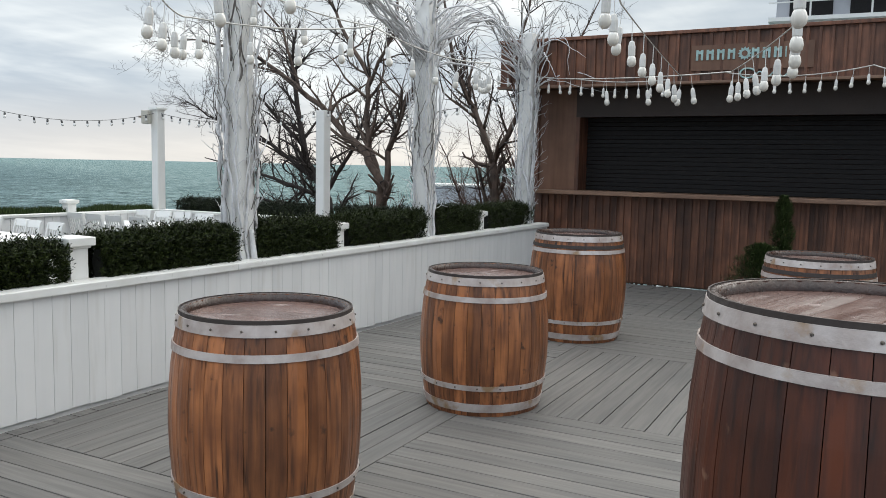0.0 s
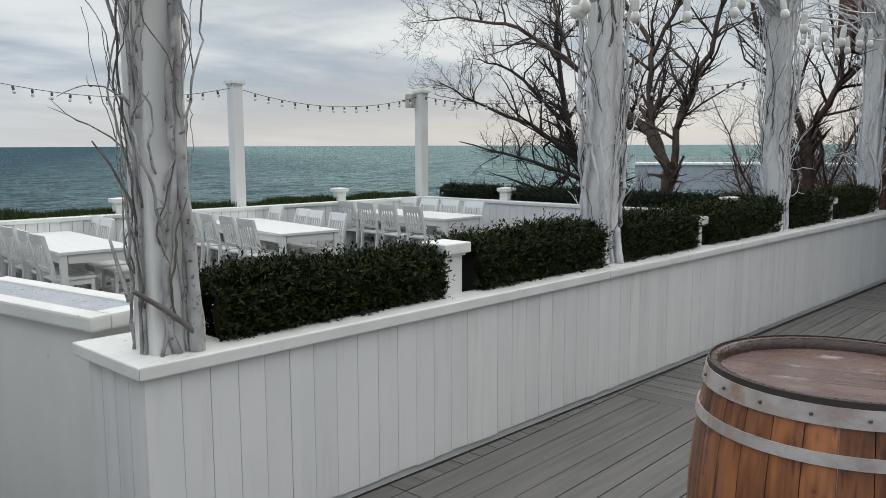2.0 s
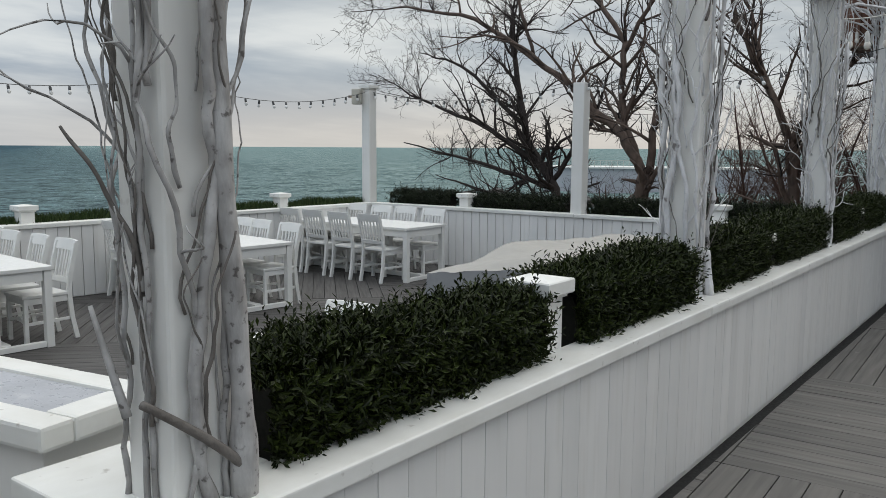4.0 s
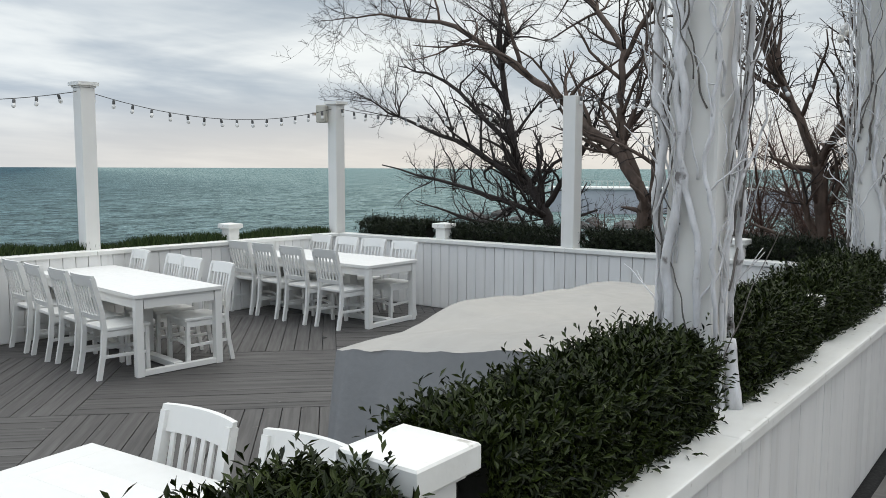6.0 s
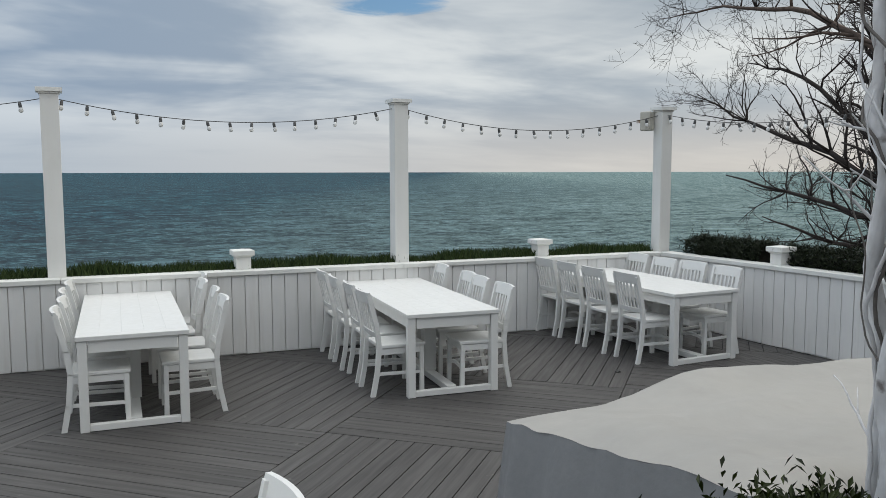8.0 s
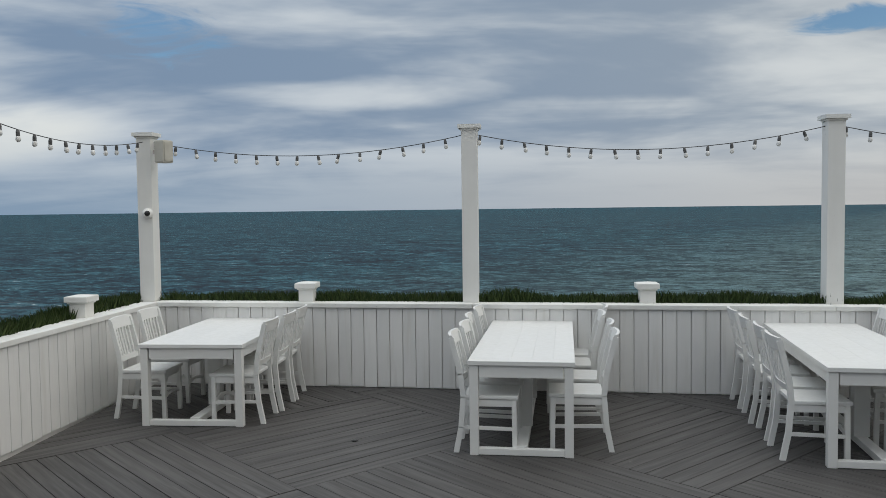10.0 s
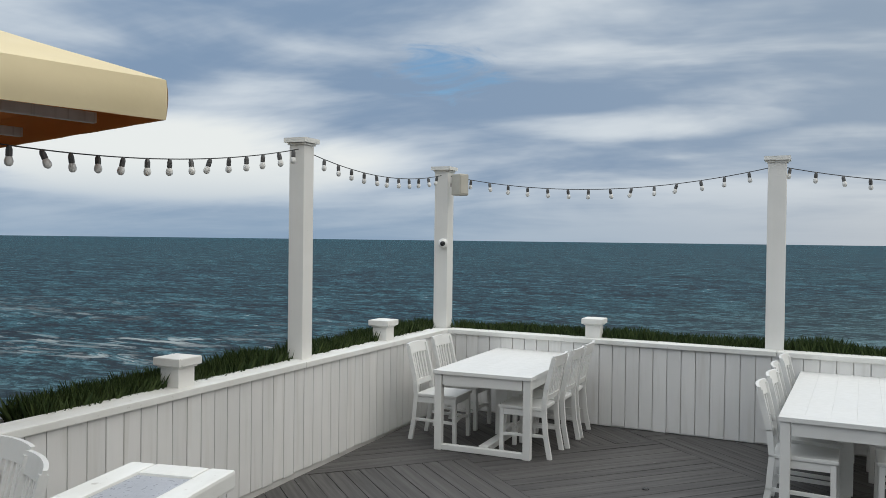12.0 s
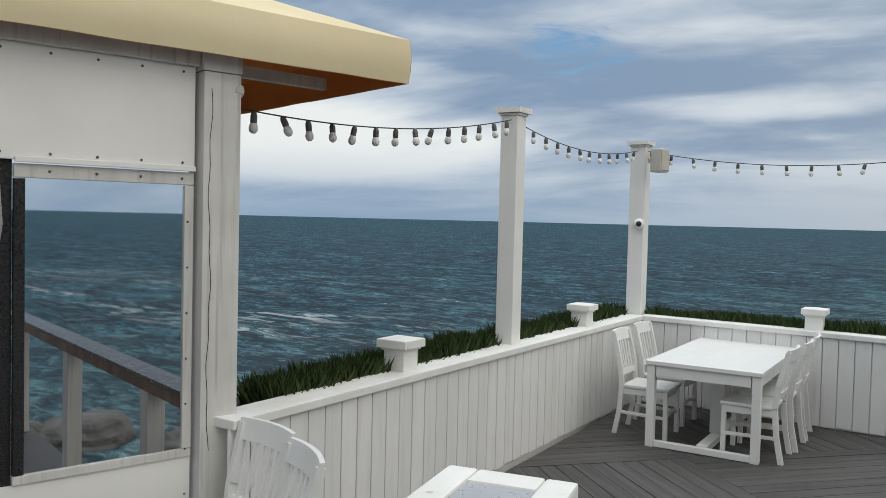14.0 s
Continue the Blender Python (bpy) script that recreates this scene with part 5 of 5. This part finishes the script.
# ---------------------------------------------------------------- tarpaulin over stacked furniture
def build_tarp():
    c = thing("tarpaulin_cover", pose(-5.64, 6.62, 0, 0, 0, 3), "grey-white tarpaulin draped over stacked furniture on the terrace", "cover")
    L, W = 3.0, 1.30                          # along y and x

    def top(u, v):
        h = 1.015 + 0.075 * (lambda q: q * q * (3 - 2 * q))(min(1, max(0, (v - 0.13) / 0.17))) * (0.86 + 0.14 * math.sin(u * 2.2)) + 0.03 * noise.noise((u * 2.3, v * 4.5, 2)) + 0.018 * noise.noise((u * 6, v * 9, 5)) + 0.007 * noise.noise((u * 15, v * 26, 9))
        return h - 0.075 * max(0, v - 0.32) / 0.68 + 0.17 * u * (v < 0.3) * (1 - v / 0.3)

    nu, nv = 34, 46
    vs, fs = [], []
    for j in range(nv + 1):
        for i in range(nu + 1):
            u, v = i / nu, j / nv
            e = min(u, 1 - u, v, 1 - v)
            z = top(u, v) - 0.05 * max(0, 1 - e / 0.10) ** 2
            vs.append(((u - 0.5) * W, (v - 0.5) * L, z))
    for j in range(nv):
        for i in range(nu):
            k = j * (nu + 1) + i
            fs.append((k, k + 1, k + nu + 2, k + nu + 1))
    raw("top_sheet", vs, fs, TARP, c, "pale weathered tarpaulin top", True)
    # the hanging skirt with folds, darker than the top to paint its shade
    rim = [(i / nu, 0.0) for i in range(nu + 1)] + [(1.0, j / nv) for j in range(1, nv + 1)] + [(1 - i / nu, 1.0) for i in range(1, nu + 1)] + [(0.0, 1 - j / nv) for j in range(1, nv)]
    vs, fs, rows = [], [], 9
    for r in range(rows):
        s = r / (rows - 1)
        for k, (u, v) in enumerate(rim):
            z0 = top(u, v) - 0.05
            cx, cy = (u - 0.5) * W, (v - 0.5) * L
            nn = math.hypot(cx / W, cy / L) + 1e-6
            fold = (0.012 + 0.05 * s) * noise.noise((k * 0.33, s * 0.8, 1.5)) + 0.13 * s
            vs.append((cx + cx / W / nn * fold, cy + cy / L / nn * fold, z0 + (0.03 - z0) * s))
    K = len(rim)
    for r in range(rows - 1):
        for k in range(K):
            fs.append((r * K + k, (r + 1) * K + k, (r + 1) * K + (k + 1) % K, r * K + (k + 1) % K))
    raw("skirt", vs, fs, TARPSHADE, c, "hanging tarpaulin side with its shade put into the grey", True)


build_tarp()


# ---------------------------------------------------------------- pavilion with canopy and clear curtains
def build_pavilion():
    p = thing("pavilion", pose(-6.48, -0.335, 0, 0, 0, -15.5), "white timber pavilion with clear vinyl windows and cream canopy", "pavilion")
    block("corner_post", -0.11, -0.09, 0, 0.08, 0.09, 2.58, GREYPAINT, p, "white square post with a long crack", 0.006)
    block("post_block", -0.115, -0.095, 2.583, 0.085, 0.095, 2.80, GREYPAINT, p, "", 0.005)
    block("head_beam", 0.087, -0.07, 2.60, 4.5, 0.07, 2.80, GREYPAINT, p, "grey-white head beam", 0.005)
    block("side_beam", -0.07, -4.5, 2.60, 0.07, -0.097, 2.80, GREYPAINT, p, "", 0.005)
    tubes("crack", [[((0.045 + 0.006 * math.sin(z * 7) + 0.004 * math.sin(z * 23), 0.0905, z), 0.0018) for z in np.linspace(0.75, 2.5, 30)]], BLACK, p, "long dark crack", 4)
    for i, x0 in enumerate((0.10, 0.985, 1.87, 2.755)):
        x1 = x0 + 0.785
        block("roller_curtain", x0 + 0.0, 0.02, 2.11, x1 + 0.10, 0.035, 2.60, VINYL, p, "white vinyl valance", 0.004)
        block("curtain_batten", x0, 0.038, 2.10, x1, 0.052, 2.125, VINYL, p, "", 0.003)
        for z0, z1, nm in ((2.035, 2.095, "frame_top"), (0.72, 0.76, "frame_bottom")):
            block(nm, x0, 0.0, z0, x1, 0.03, z1, GREYPAINT, p, "", 0.004)
        for xa in (x0, x1 - 0.045):
            block("frame_side", xa, 0.001, 0.762, xa + 0.045, 0.031, 2.033, GREYPAINT if xa == x0 else BLACK, p, "", 0.004)
        g = block("pane", x0 + 0.045, 0.012, 0.762, x1 - 0.045, 0.016, 2.033, GLASS, p, "clear vinyl pane")
        g.visible_shadow = False
        block("lower_panel", x0, 0.005, 0.02, x1 + 0.10, 0.02, 0.718, VINYL, p, "white vinyl panel")
        bm = bmesh.new()
        for k in range(5):
            for zz, yy in ((2.14, 0.037), (2.57, 0.037), (2.065, 0.032)):
                bmesh.ops.create_icosphere(bm, subdivisions=1, radius=0.007, matrix=Matrix.Translation((x0 + 0.06 + 0.195 * k, yy, zz)))
        for k in range(9):
            bmesh.ops.create_icosphere(bm, subdivisions=1, radius=0.006, matrix=Matrix.Translation((x0 + 0.03, 0.033, 0.1 + 0.22 * k)))
        tagged(part("press_studs", bm, RIVET, p), kind="stuff")
        if i:
            block("mullion", x0 - 0.10, -0.06, 0, x0 - 0.03, 0.0, 2.60, BLACK, p, "dark mullion", 0.004)
    # seaward rail seen through the panes
    block("sea_rail", -0.06, -4.2, 0.90, 0.06, -0.10, 0.97, KPANEL, p, "dark brown rail", 0.006)
    block("rail_cap", -0.075, -4.2, 0.972, 0.075, -0.10, 0.995, BLACK, p)
    for y in (-0.75, -2.3, -3.8):
        block("rail_post", -0.05, y - 0.06, 0, 0.05, y + 0.06, 0.898, GREYPAINT, p, "", 0.004)
    block("floor_slab", -0.1, -4.6, -0.28, 4.6, -0.02, -0.006, DECK, p, "grey pavilion floor")
    # canopy: a sloped sheet with a hanging valance
    cx0, cy0, cx1, cy1 = -1.06, 0.19, 4.7, -4.9
    n = 40
    for nm, pts in (("north_valance", [(cx0 + (cx1 - cx0) * i / n, cy0) for i in range(n + 1)]), ("west_valance", [(cx0, cy0 + (cy1 - cy0) * i / n) for i in range(n + 1)])):
        vs, fs = [], []
        for i, (x, y) in enumerate(pts):
            for j in range(5):
                s = j / 4
                w = 0.012 * s * noise.noise((i * 0.35, s, 2)) + 0.018 * math.sin(math.pi * s)
                vs.append((x - (w if nm[0] == "w" else 0), y + (w if nm[0] == "n" else 0), 2.885 - 0.24 * s + 0.002 * noise.noise((i * 0.5, 0, 4)) * s))
        for i in range(n):
            for j in range(4):
                k = 5 * i + j
                fs.append((k, k + 1, k + 6, k + 5))
        raw(nm, vs, fs, CANVAS, p, "cream canvas valance", True)
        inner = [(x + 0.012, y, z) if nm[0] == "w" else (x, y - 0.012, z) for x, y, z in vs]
        raw("valance_lining", inner, fs, CANVASIN, p, "inner side of the valance, light through the canvas painted as ochre", True)
    vs, fs = [], []
    mx, my = (cx0 + cx1) / 2, (cy0 + cy1) / 2
    for i in range(n + 1):
        for j in range(n + 1):
            x, y = cx0 + (cx1 - cx0) * i / n, cy0 + (cy1 - cy0) * j / n
            r = min(x - cx0, cx1 - x, cy0 - y, y - cy1)
            vs.append((x, y, 2.885 + 0.42 * r + 0.012 * noise.noise((x * 1.3, y * 1.3, 0)) * min(1, r * 3)))
    for i in range(n):
        for j in range(n):
            k = i * (n + 1) + j
            fs.append((k, k + 1, k + n + 2, k + n + 1))
    raw("roof_sheet", vs, fs, CANVAS, p, "cream canvas roof", True)
    raw("lining", [(x, y, z - 0.02) for x, y, z in vs], fs, CANVASIN, p, "underside of the canvas roof, light through it painted as ochre", True)
    for y in (-0.6, -1.8, -3.0):
        bm = bmesh.new()
        beam(bm, (-1.0, y, 2.72), (3.5, y, 2.78), 0.05, 0.07, 0.004, (0, 1, 0))
        part("canopy_rail", bm, GREYPAINT, p)
    bm = bmesh.new()
    lathe(bm, [(0.02, 0), (0.035, 0.01), (0.035, 0.05), (0.02, 0.06)], 10, pose(-0.13, 0.06, 2.5, 0, 80, 0))
    part("junction_box", bm, PLASTIC, p)
    return p


build_pavilion()


# ---------------------------------------------------------------- fittings on the posts
def build_speaker(x, y, z, rot, label):
    s = thing("outdoor_speaker", pose(x, y, z, 0, 0, rot), label, "speaker")
    block("case", -0.075, -0.07, -0.125, 0.075, 0.07, 0.125, PLASTIC, s, "", 0.018)
    block("grille", -0.06, 0.071, -0.105, 0.06, 0.077, 0.105, PLASTIC, s, "perforated grille", 0.004)
    block("bracket", -0.02, -0.14, -0.02, 0.02, -0.07, 0.02, STEEL, s)
    return s


build_speaker(-12.33, 10.31, 2.62, -60, "beige outdoor speaker fixed to a parapet post")
build_speaker(-12.33, -0.20, 2.58, -20, "beige outdoor speaker fixed to a parapet post")


def build_camera_dome():
    s = thing("security_camera", pose(-12.36, -0.42, 1.90, 0, 90, 20), "small white security camera on a parapet post", "camera")
    bm = bmesh.new()
    lathe(bm, [(0.03, -0.03), (0.055, -0.02), (0.06, 0.03), (0.045, 0.06), (0.02, 0.07)], 14)
    part("housing", bm, VINYL, s, "", True)
    bm = bmesh.new()
    lathe(bm, [(0.03, 0.058), (0.03, 0.075), (0.012, 0.082)], 12)
    part("lens", bm, BLACK, s, "dark lens", True)


build_camera_dome()


# ---------------------------------------------------------------- plants beside the kiosk
def build_conifer(x, y, h, w, label, seed, pot=0.3):
    rnd = np.random.RandomState(seed)
    root = thing("conifer_shrub", pose(x, y, UP, 0, 0, 0), label, "shrub")
    bm = bmesh.new()
    lathe(bm, [(0.15, 0), (0.19, pot - 0.03), (0.20, pot), (0.17, pot)], 16)
    part("pot", bm, BLACK, root, "dark plant pot")
    tubes("trunk", [[((0, 0, pot - 0.02), 0.02), ((0.01, 0, h * 0.9), 0.006)]], BARK, root)
    n = 9000
    z = rnd.rand(n)
    r = w * (np.sqrt(1 - z) * 0.9 + 0.08) * np.sqrt(rnd.rand(n)) * (1 + 0.25 * np.sin(z * 23 + rnd.rand(n)))
    a = rnd.rand(n) * math.tau
    p = np.stack((r * np.cos(a), r * np.sin(a), pot + z * (h - pot)), 1)
    d = np.stack((np.cos(a), np.sin(a), rnd.uniform(0.3, 1.5, n)), 1) + rnd.normal(0, 0.4, (n, 3))
    d /= np.linalg.norm(d, axis=1)[:, None]
    s = np.cross(d, (0.3, 0.2, 0.9))
    vv = np.stack((p, p + d * 0.03 + s * 0.006, p + d * 0.06, p + d * 0.03 - s * 0.006), 1).reshape(-1, 3)
    me = bpy.data.meshes.new("needles")
    me.from_pydata(vv.tolist(), [], np.arange(len(vv)).reshape(-1, 4).tolist())
    tagged(mesh_part("needles", me, PINE, root, "dark green needles"), kind="stuff")


build_conifer(-1.10, 10.25, 1.32, 0.16, "narrow dark conifer in a pot before the kiosk", 4)
build_conifer(-1.28, 10.05, 0.78, 0.34, "low spreading green shrub in a pot before the kiosk", 5, 0.35)


# ---------------------------------------------------------------- bare trees
def tree_paths(limbs, seed, depth=3, dens=5.0, up_pull=0.25, shrink=0.52, twig=0.0028):
    rnd = random.Random(seed)
    thick, thin = [], []

    def sub(path, level):
        """Side branches along a finished path."""
        length = sum(np.linalg.norm(path[i + 1][0] - path[i][0]) for i in range(len(path) - 1))
        count = max(2, int(length * dens * (1 + 0.5 * level)))
        for c in range(count):
            s = rnd.uniform(0.18 if level == 0 else 0.1, 1.0)
            i = min(int(s * (len(path) - 1)), len(path) - 2)
            p, r = path[i]
            t = path[i + 1][0] - p
            t = t / (np.linalg.norm(t) + 1e-9)
            side = np.array([rnd.gauss(0, 1) for _ in range(3)])
            side -= t * side.dot(t)
            side /= np.linalg.norm(side) + 1e-9
            d = t * rnd.uniform(0.4, 1.0) + side * rnd.uniform(0.6, 1.1) + np.array((0, 0, up_pull))
            ln = length * shrink * rnd.uniform(0.45, 1.0) * (1.15 - 0.55 * s)
            ln = min(max(ln, 0.10), (1.15, 0.6, 0.35, 0.25)[level])
            grow(np.array(p), d / np.linalg.norm(d), ln, max(r * rnd.uniform(0.4, 0.65), twig), level + 1)

    def grow(p, d, ln, r, level):
        n = 7 if level < 3 else 5
        path = []
        for k in range(n):
            path.append((p.copy(), max(r * (1 - 0.75 * k / (n - 1)), twig * 0.7)))
            d = d + np.array([rnd.gauss(0, 0.20) for _ in range(3)]) + np.array((0, 0, 0.05 * up_pull))
            d /= np.linalg.norm(d)
            p = p + d * ln / (n - 1)
        (thick if r > 0.018 else thin).append(path)
        if level < depth:
            sub(path, level)

    for pts in limbs:
        path = []
        for (a, ra), (b, rb) in zip(pts, pts[1:]):
            a, b = np.array(a, float), np.array(b, float)
            for k in range(5):
                s = k / 5
                wob = np.array([0.05 * noise.noise((a[i] + s * 3, b[i] * 0.7, i * 5.0)) for i in range(3)])
                path.append((a + (b - a) * s + wob, ra + (rb - ra) * s))
        path.append((np.array(pts[-1][0], float), pts[-1][1]))
        thick.append(path)
        sub(path, 0)
    return thick, thin


def slim(limbs, k):
    return [[(p, r * k) for p, r in limb] for limb in limbs]


def build_tree(limbs, seed, label, depth=3, dens=4.0, bark=None, twig_mat=None, name="tree", group="bare trees", **kw):
    base = Vector(limbs[0][0][0])
    root = thing(name, Matrix.Translation(base), label, "tree" if name == "tree" else "shrub", group)
    thick, thin = tree_paths(limbs, seed, depth, dens, **kw)
    org = np.array(base)
    tubes("trunk", [[(p - org, r) for p, r in path] for path in thick], bark or BARK, root, "grey-brown trunk and limbs", 7)
    tagged(tubes("crown", [[(p - org, r) for p, r in path] for path in thin], twig_mat or TWIG, root, "fine bare dark twigs", 3), kind="stuff")
    return root


build_tree(slim([
    [((-8.15, 12.0, -0.6), 0.15), ((-8.12, 11.95, 0.9), 0.13), ((-7.98, 11.9, 1.45), 0.13)],
    [((-7.98, 11.9, 1.40), 0.10), ((-8.35, 11.85, 2.0), 0.085), ((-9.35, 11.8, 2.85), 0.065), ((-11.0, 11.7, 3.9), 0.045), ((-12.4, 11.6, 4.2), 0.022), ((-13.7, 11.5, 4.25), 0.006)],
    [((-8.05, 11.9, 1.5), 0.085), ((-8.45, 12.0, 2.3), 0.07), ((-8.5, 12.1, 3.4), 0.055), ((-9.4, 12.2, 4.6), 0.035), ((-10.2, 12.3, 6.0), 0.01)],
    [((-7.95, 11.9, 1.45), 0.08), ((-7.85, 11.9, 2.2), 0.065), ((-7.45, 12.0, 3.2), 0.05), ((-7.2, 12.1, 4.2), 0.035), ((-6.6, 12.3, 5.8), 0.01)],
    [((-8.5, 12.05, 3.2), 0.045), ((-7.9, 12.1, 4.2), 0.035), ((-8.0, 12.2, 5.8), 0.01)],
    [((-9.9, 11.8, 3.2), 0.04), ((-10.1, 11.6, 4.2), 0.028), ((-11.4, 11.5, 5.4), 0.008)],
], 0.78), 3, "large bare deciduous tree with a long drooping limb", dens=5.2)
build_tree(slim([
    [((-6.05, 12.5, -0.6), 0.12), ((-6.1, 12.5, 1.3), 0.10), ((-6.2, 12.6, 1.95), 0.095)],
    [((-6.2, 12.6, 1.9), 0.075), ((-6.6, 12.6, 2.8), 0.06), ((-7.05, 12.6, 3.6), 0.045), ((-7.4, 12.7, 5.4), 0.012)],
    [((-6.2, 12.6, 1.9), 0.07), ((-5.75, 12.6, 2.7), 0.055), ((-5.85, 12.7, 3.7), 0.04), ((-5.5, 12.8, 5.3), 0.012)],
    [((-5.8, 12.6, 2.6), 0.04), ((-5.0, 12.7, 3.4), 0.028), ((-4.4, 12.8, 4.6), 0.008)],
], 0.78), 8, "bare forked deciduous tree behind the hedge", dens=5.2)
build_tree([
    [((-9.9, 13.0, -1.0), 0.11), ((-10.2, 13.0, 1.1), 0.085), ((-10.8, 13.0, 1.9), 0.07), ((-11.2, 13.0, 3.7), 0.04), ((-11.2, 13.1, 4.6), 0.01)],
    [((-10.5, 13.0, 1.5), 0.055), ((-11.6, 12.8, 2.2), 0.04), ((-13.0, 12.6, 2.7), 0.022), ((-14.0, 12.5, 3.2), 0.006)],
    [((-10.2, 13.0, 1.1), 0.05), ((-11.6, 12.9, 1.5), 0.035), ((-13.6, 12.8, 1.9), 0.010)],
    [((-10.3, 13.0, 1.2), 0.05), ((-9.6, 13.1, 2.2), 0.035), ((-9.2, 13.1, 3.2), 0.01)],
    [((-10.9, 13.0, 2.2), 0.045), ((-12.2, 12.9, 3.3), 0.028), ((-13.2, 12.8, 3.6), 0.008)],
    [((-10.1, 13.0, 0.9), 0.04), ((-11.4, 12.7, 1.0), 0.028), ((-12.6, 12.6, 1.3), 0.008)],
], 14, "dense leaning bare tree with many fine twigs", dens=6.0, bark=TWIG)
for i, (x, y, s) in enumerate(((-5.0, 16.0, 1.0), (-3.2, 17.5, 1.2), (-6.8, 18.0, 0.9), (-8.6, 16.5, 0.8), (-1.0, 19.0, 1.3), (-9.6, 13.9, 0.6), (-7.5, 15.2, 1.35), (-6.2, 14.6, 1.2), (-7.0, 16.8, 1.5), (-5.1, 14.4, 1.15), (-4.2, 15.4, 1.2))):
    limbs = []
    for k in range(5):
        a = 1.25 * k + i
        limbs.append([((x + 0.1 * math.cos(a), y + 0.1 * math.sin(a), -0.9), 0.03), ((x + 0.5 * s * math.cos(a), y + 0.5 * s * math.sin(a), 0.7 * s), 0.022), ((x + 1.1 * s * math.cos(a), y + 1.0 * s * math.sin(a), 2.0 * s), 0.006)])
    build_tree(limbs, 40 + i, "reddish-brown leafless scrub on the bank", depth=2, dens=6.5, bark=SCRUB, twig_mat=SCRUB, name="scrub", group="scrub on the bank")


# ---------------------------------------------------------------- far shore
def build_pier():
    p = thing("pier_building", pose(-74, 132, -6.5, 0, 0, 28), "long low pale blue-grey pier building with a railing", "building")
    block("wall", -12, 0, 0, 34, 10, 4.6, CONCRETE, p)
    block("roof_edge", -12.4, -0.4, 4.6, 34, 10, 4.9, WHITE, p)
    for i in range(46):
        block("railing_post", -12 + i, -0.2, 4.9, -11.9 + i, -0.1, 6.0, GREYPAINT, p)
    block("handrail", -12, -0.22, 6.0, 34, -0.08, 6.1, GREYPAINT, p)


build_pier()


def build_rocks():
    rnd = random.Random(9)
    for i in range(34):
        x, y = -66 + rnd.uniform(-24, 34), 112 + rnd.uniform(-14, 6)
        if i > 20:
            x, y = rnd.uniform(-22, -16), rnd.uniform(-26, 6)
        s = rnd.uniform(0.8, 2.0)
        bm = bmesh.new()
        bmesh.ops.create_icosphere(bm, subdivisions=4, radius=s)
        for v in bm.verts:
            v.co *= 1 + 0.35 * noise.noise(v.co * 0.9 / s + Vector((i, 0, 0))) + 0.12 * noise.noise(v.co * 3.1 / s + Vector((i, 2, 0)))
            v.co.z *= 0.6
        o = part("boulder", bm, ROCK, None)
        o.location = (x, y, -6.1)
        tagged(o, "dark wet boulder at the water's edge", "rock", "shore boulders")


build_rocks()


def build_block():
    b = thing("apartment_building", pose(-11.0, 59.0, -0.3, 0, 0, 8), "modern grey apartment block with glazed balconies", "building")
    block("wall", 0, 0, 0, 26, 12, 17, CONCRETE, b)
    for f in range(5):
        z = 2.6 + 3.1 * f
        block("balcony", -0.4, -1.4, z, 26, 0, z + 0.25, WHITE, b)
        block("balcony_rail", -0.4, -1.4, z + 1.15, 26, -1.32, z + 1.22, WHITE, b)
        for i in range(7):
            w = block("window", 0.8 + 3.6 * i, -0.06, z + 0.35, 3.4 + 3.6 * i, -0.004, z + 2.5, SHUTTER, b, "dark glazing")
            block("frame", 2.0 + 3.6 * i, -0.10, z + 0.35, 2.12 + 3.6 * i, -0.062, z + 2.5, WHITE, w)


build_block()


def build_drain(x, y, z):
    bm = bmesh.new()
    lathe(bm, [(0.028, 0.0), (0.03, 0.006), (0.018, 0.012), (0.008, 0.013)], 10)
    o = part("deck_fixing", bm, BLACK)
    o.location = (x, y, z + 0.002)
    tagged(o, "small round dark fixing set in the deck", "fitting", "deck fixings")


build_drain(-10.25, 2.42, 0.0)
build_drain(-9.95, 8.25, 0.0)
build_drain(-2.85, 2.30, UP)

# ---------------------------------------------------------------- deck boards
build_deck("terrace_floor", "weathered grey deck of boards laid in basketwork squares", [(-12.33, -0.34), (-4.30, 0.10), (-4.36, 1.66), (-5.04, 11.02), (-12.10, 10.46)], (-9.25, 5.13), 48.6, 0.0, DECK, 0, 290, (-8.9, 4.0))
build_deck("upper_floor", "grey painted deck of boards laid in basketwork squares", [(-3.98, 1.62), (-3.8, -0.9), (-3.6, -5.0), (6.5, -5.0), (5.6, 12.2), (-4.62, 11.3)], (-2.06, 5.08), 5.0, UP, UPDECK, 1, 290, (-2.2, 3.6))
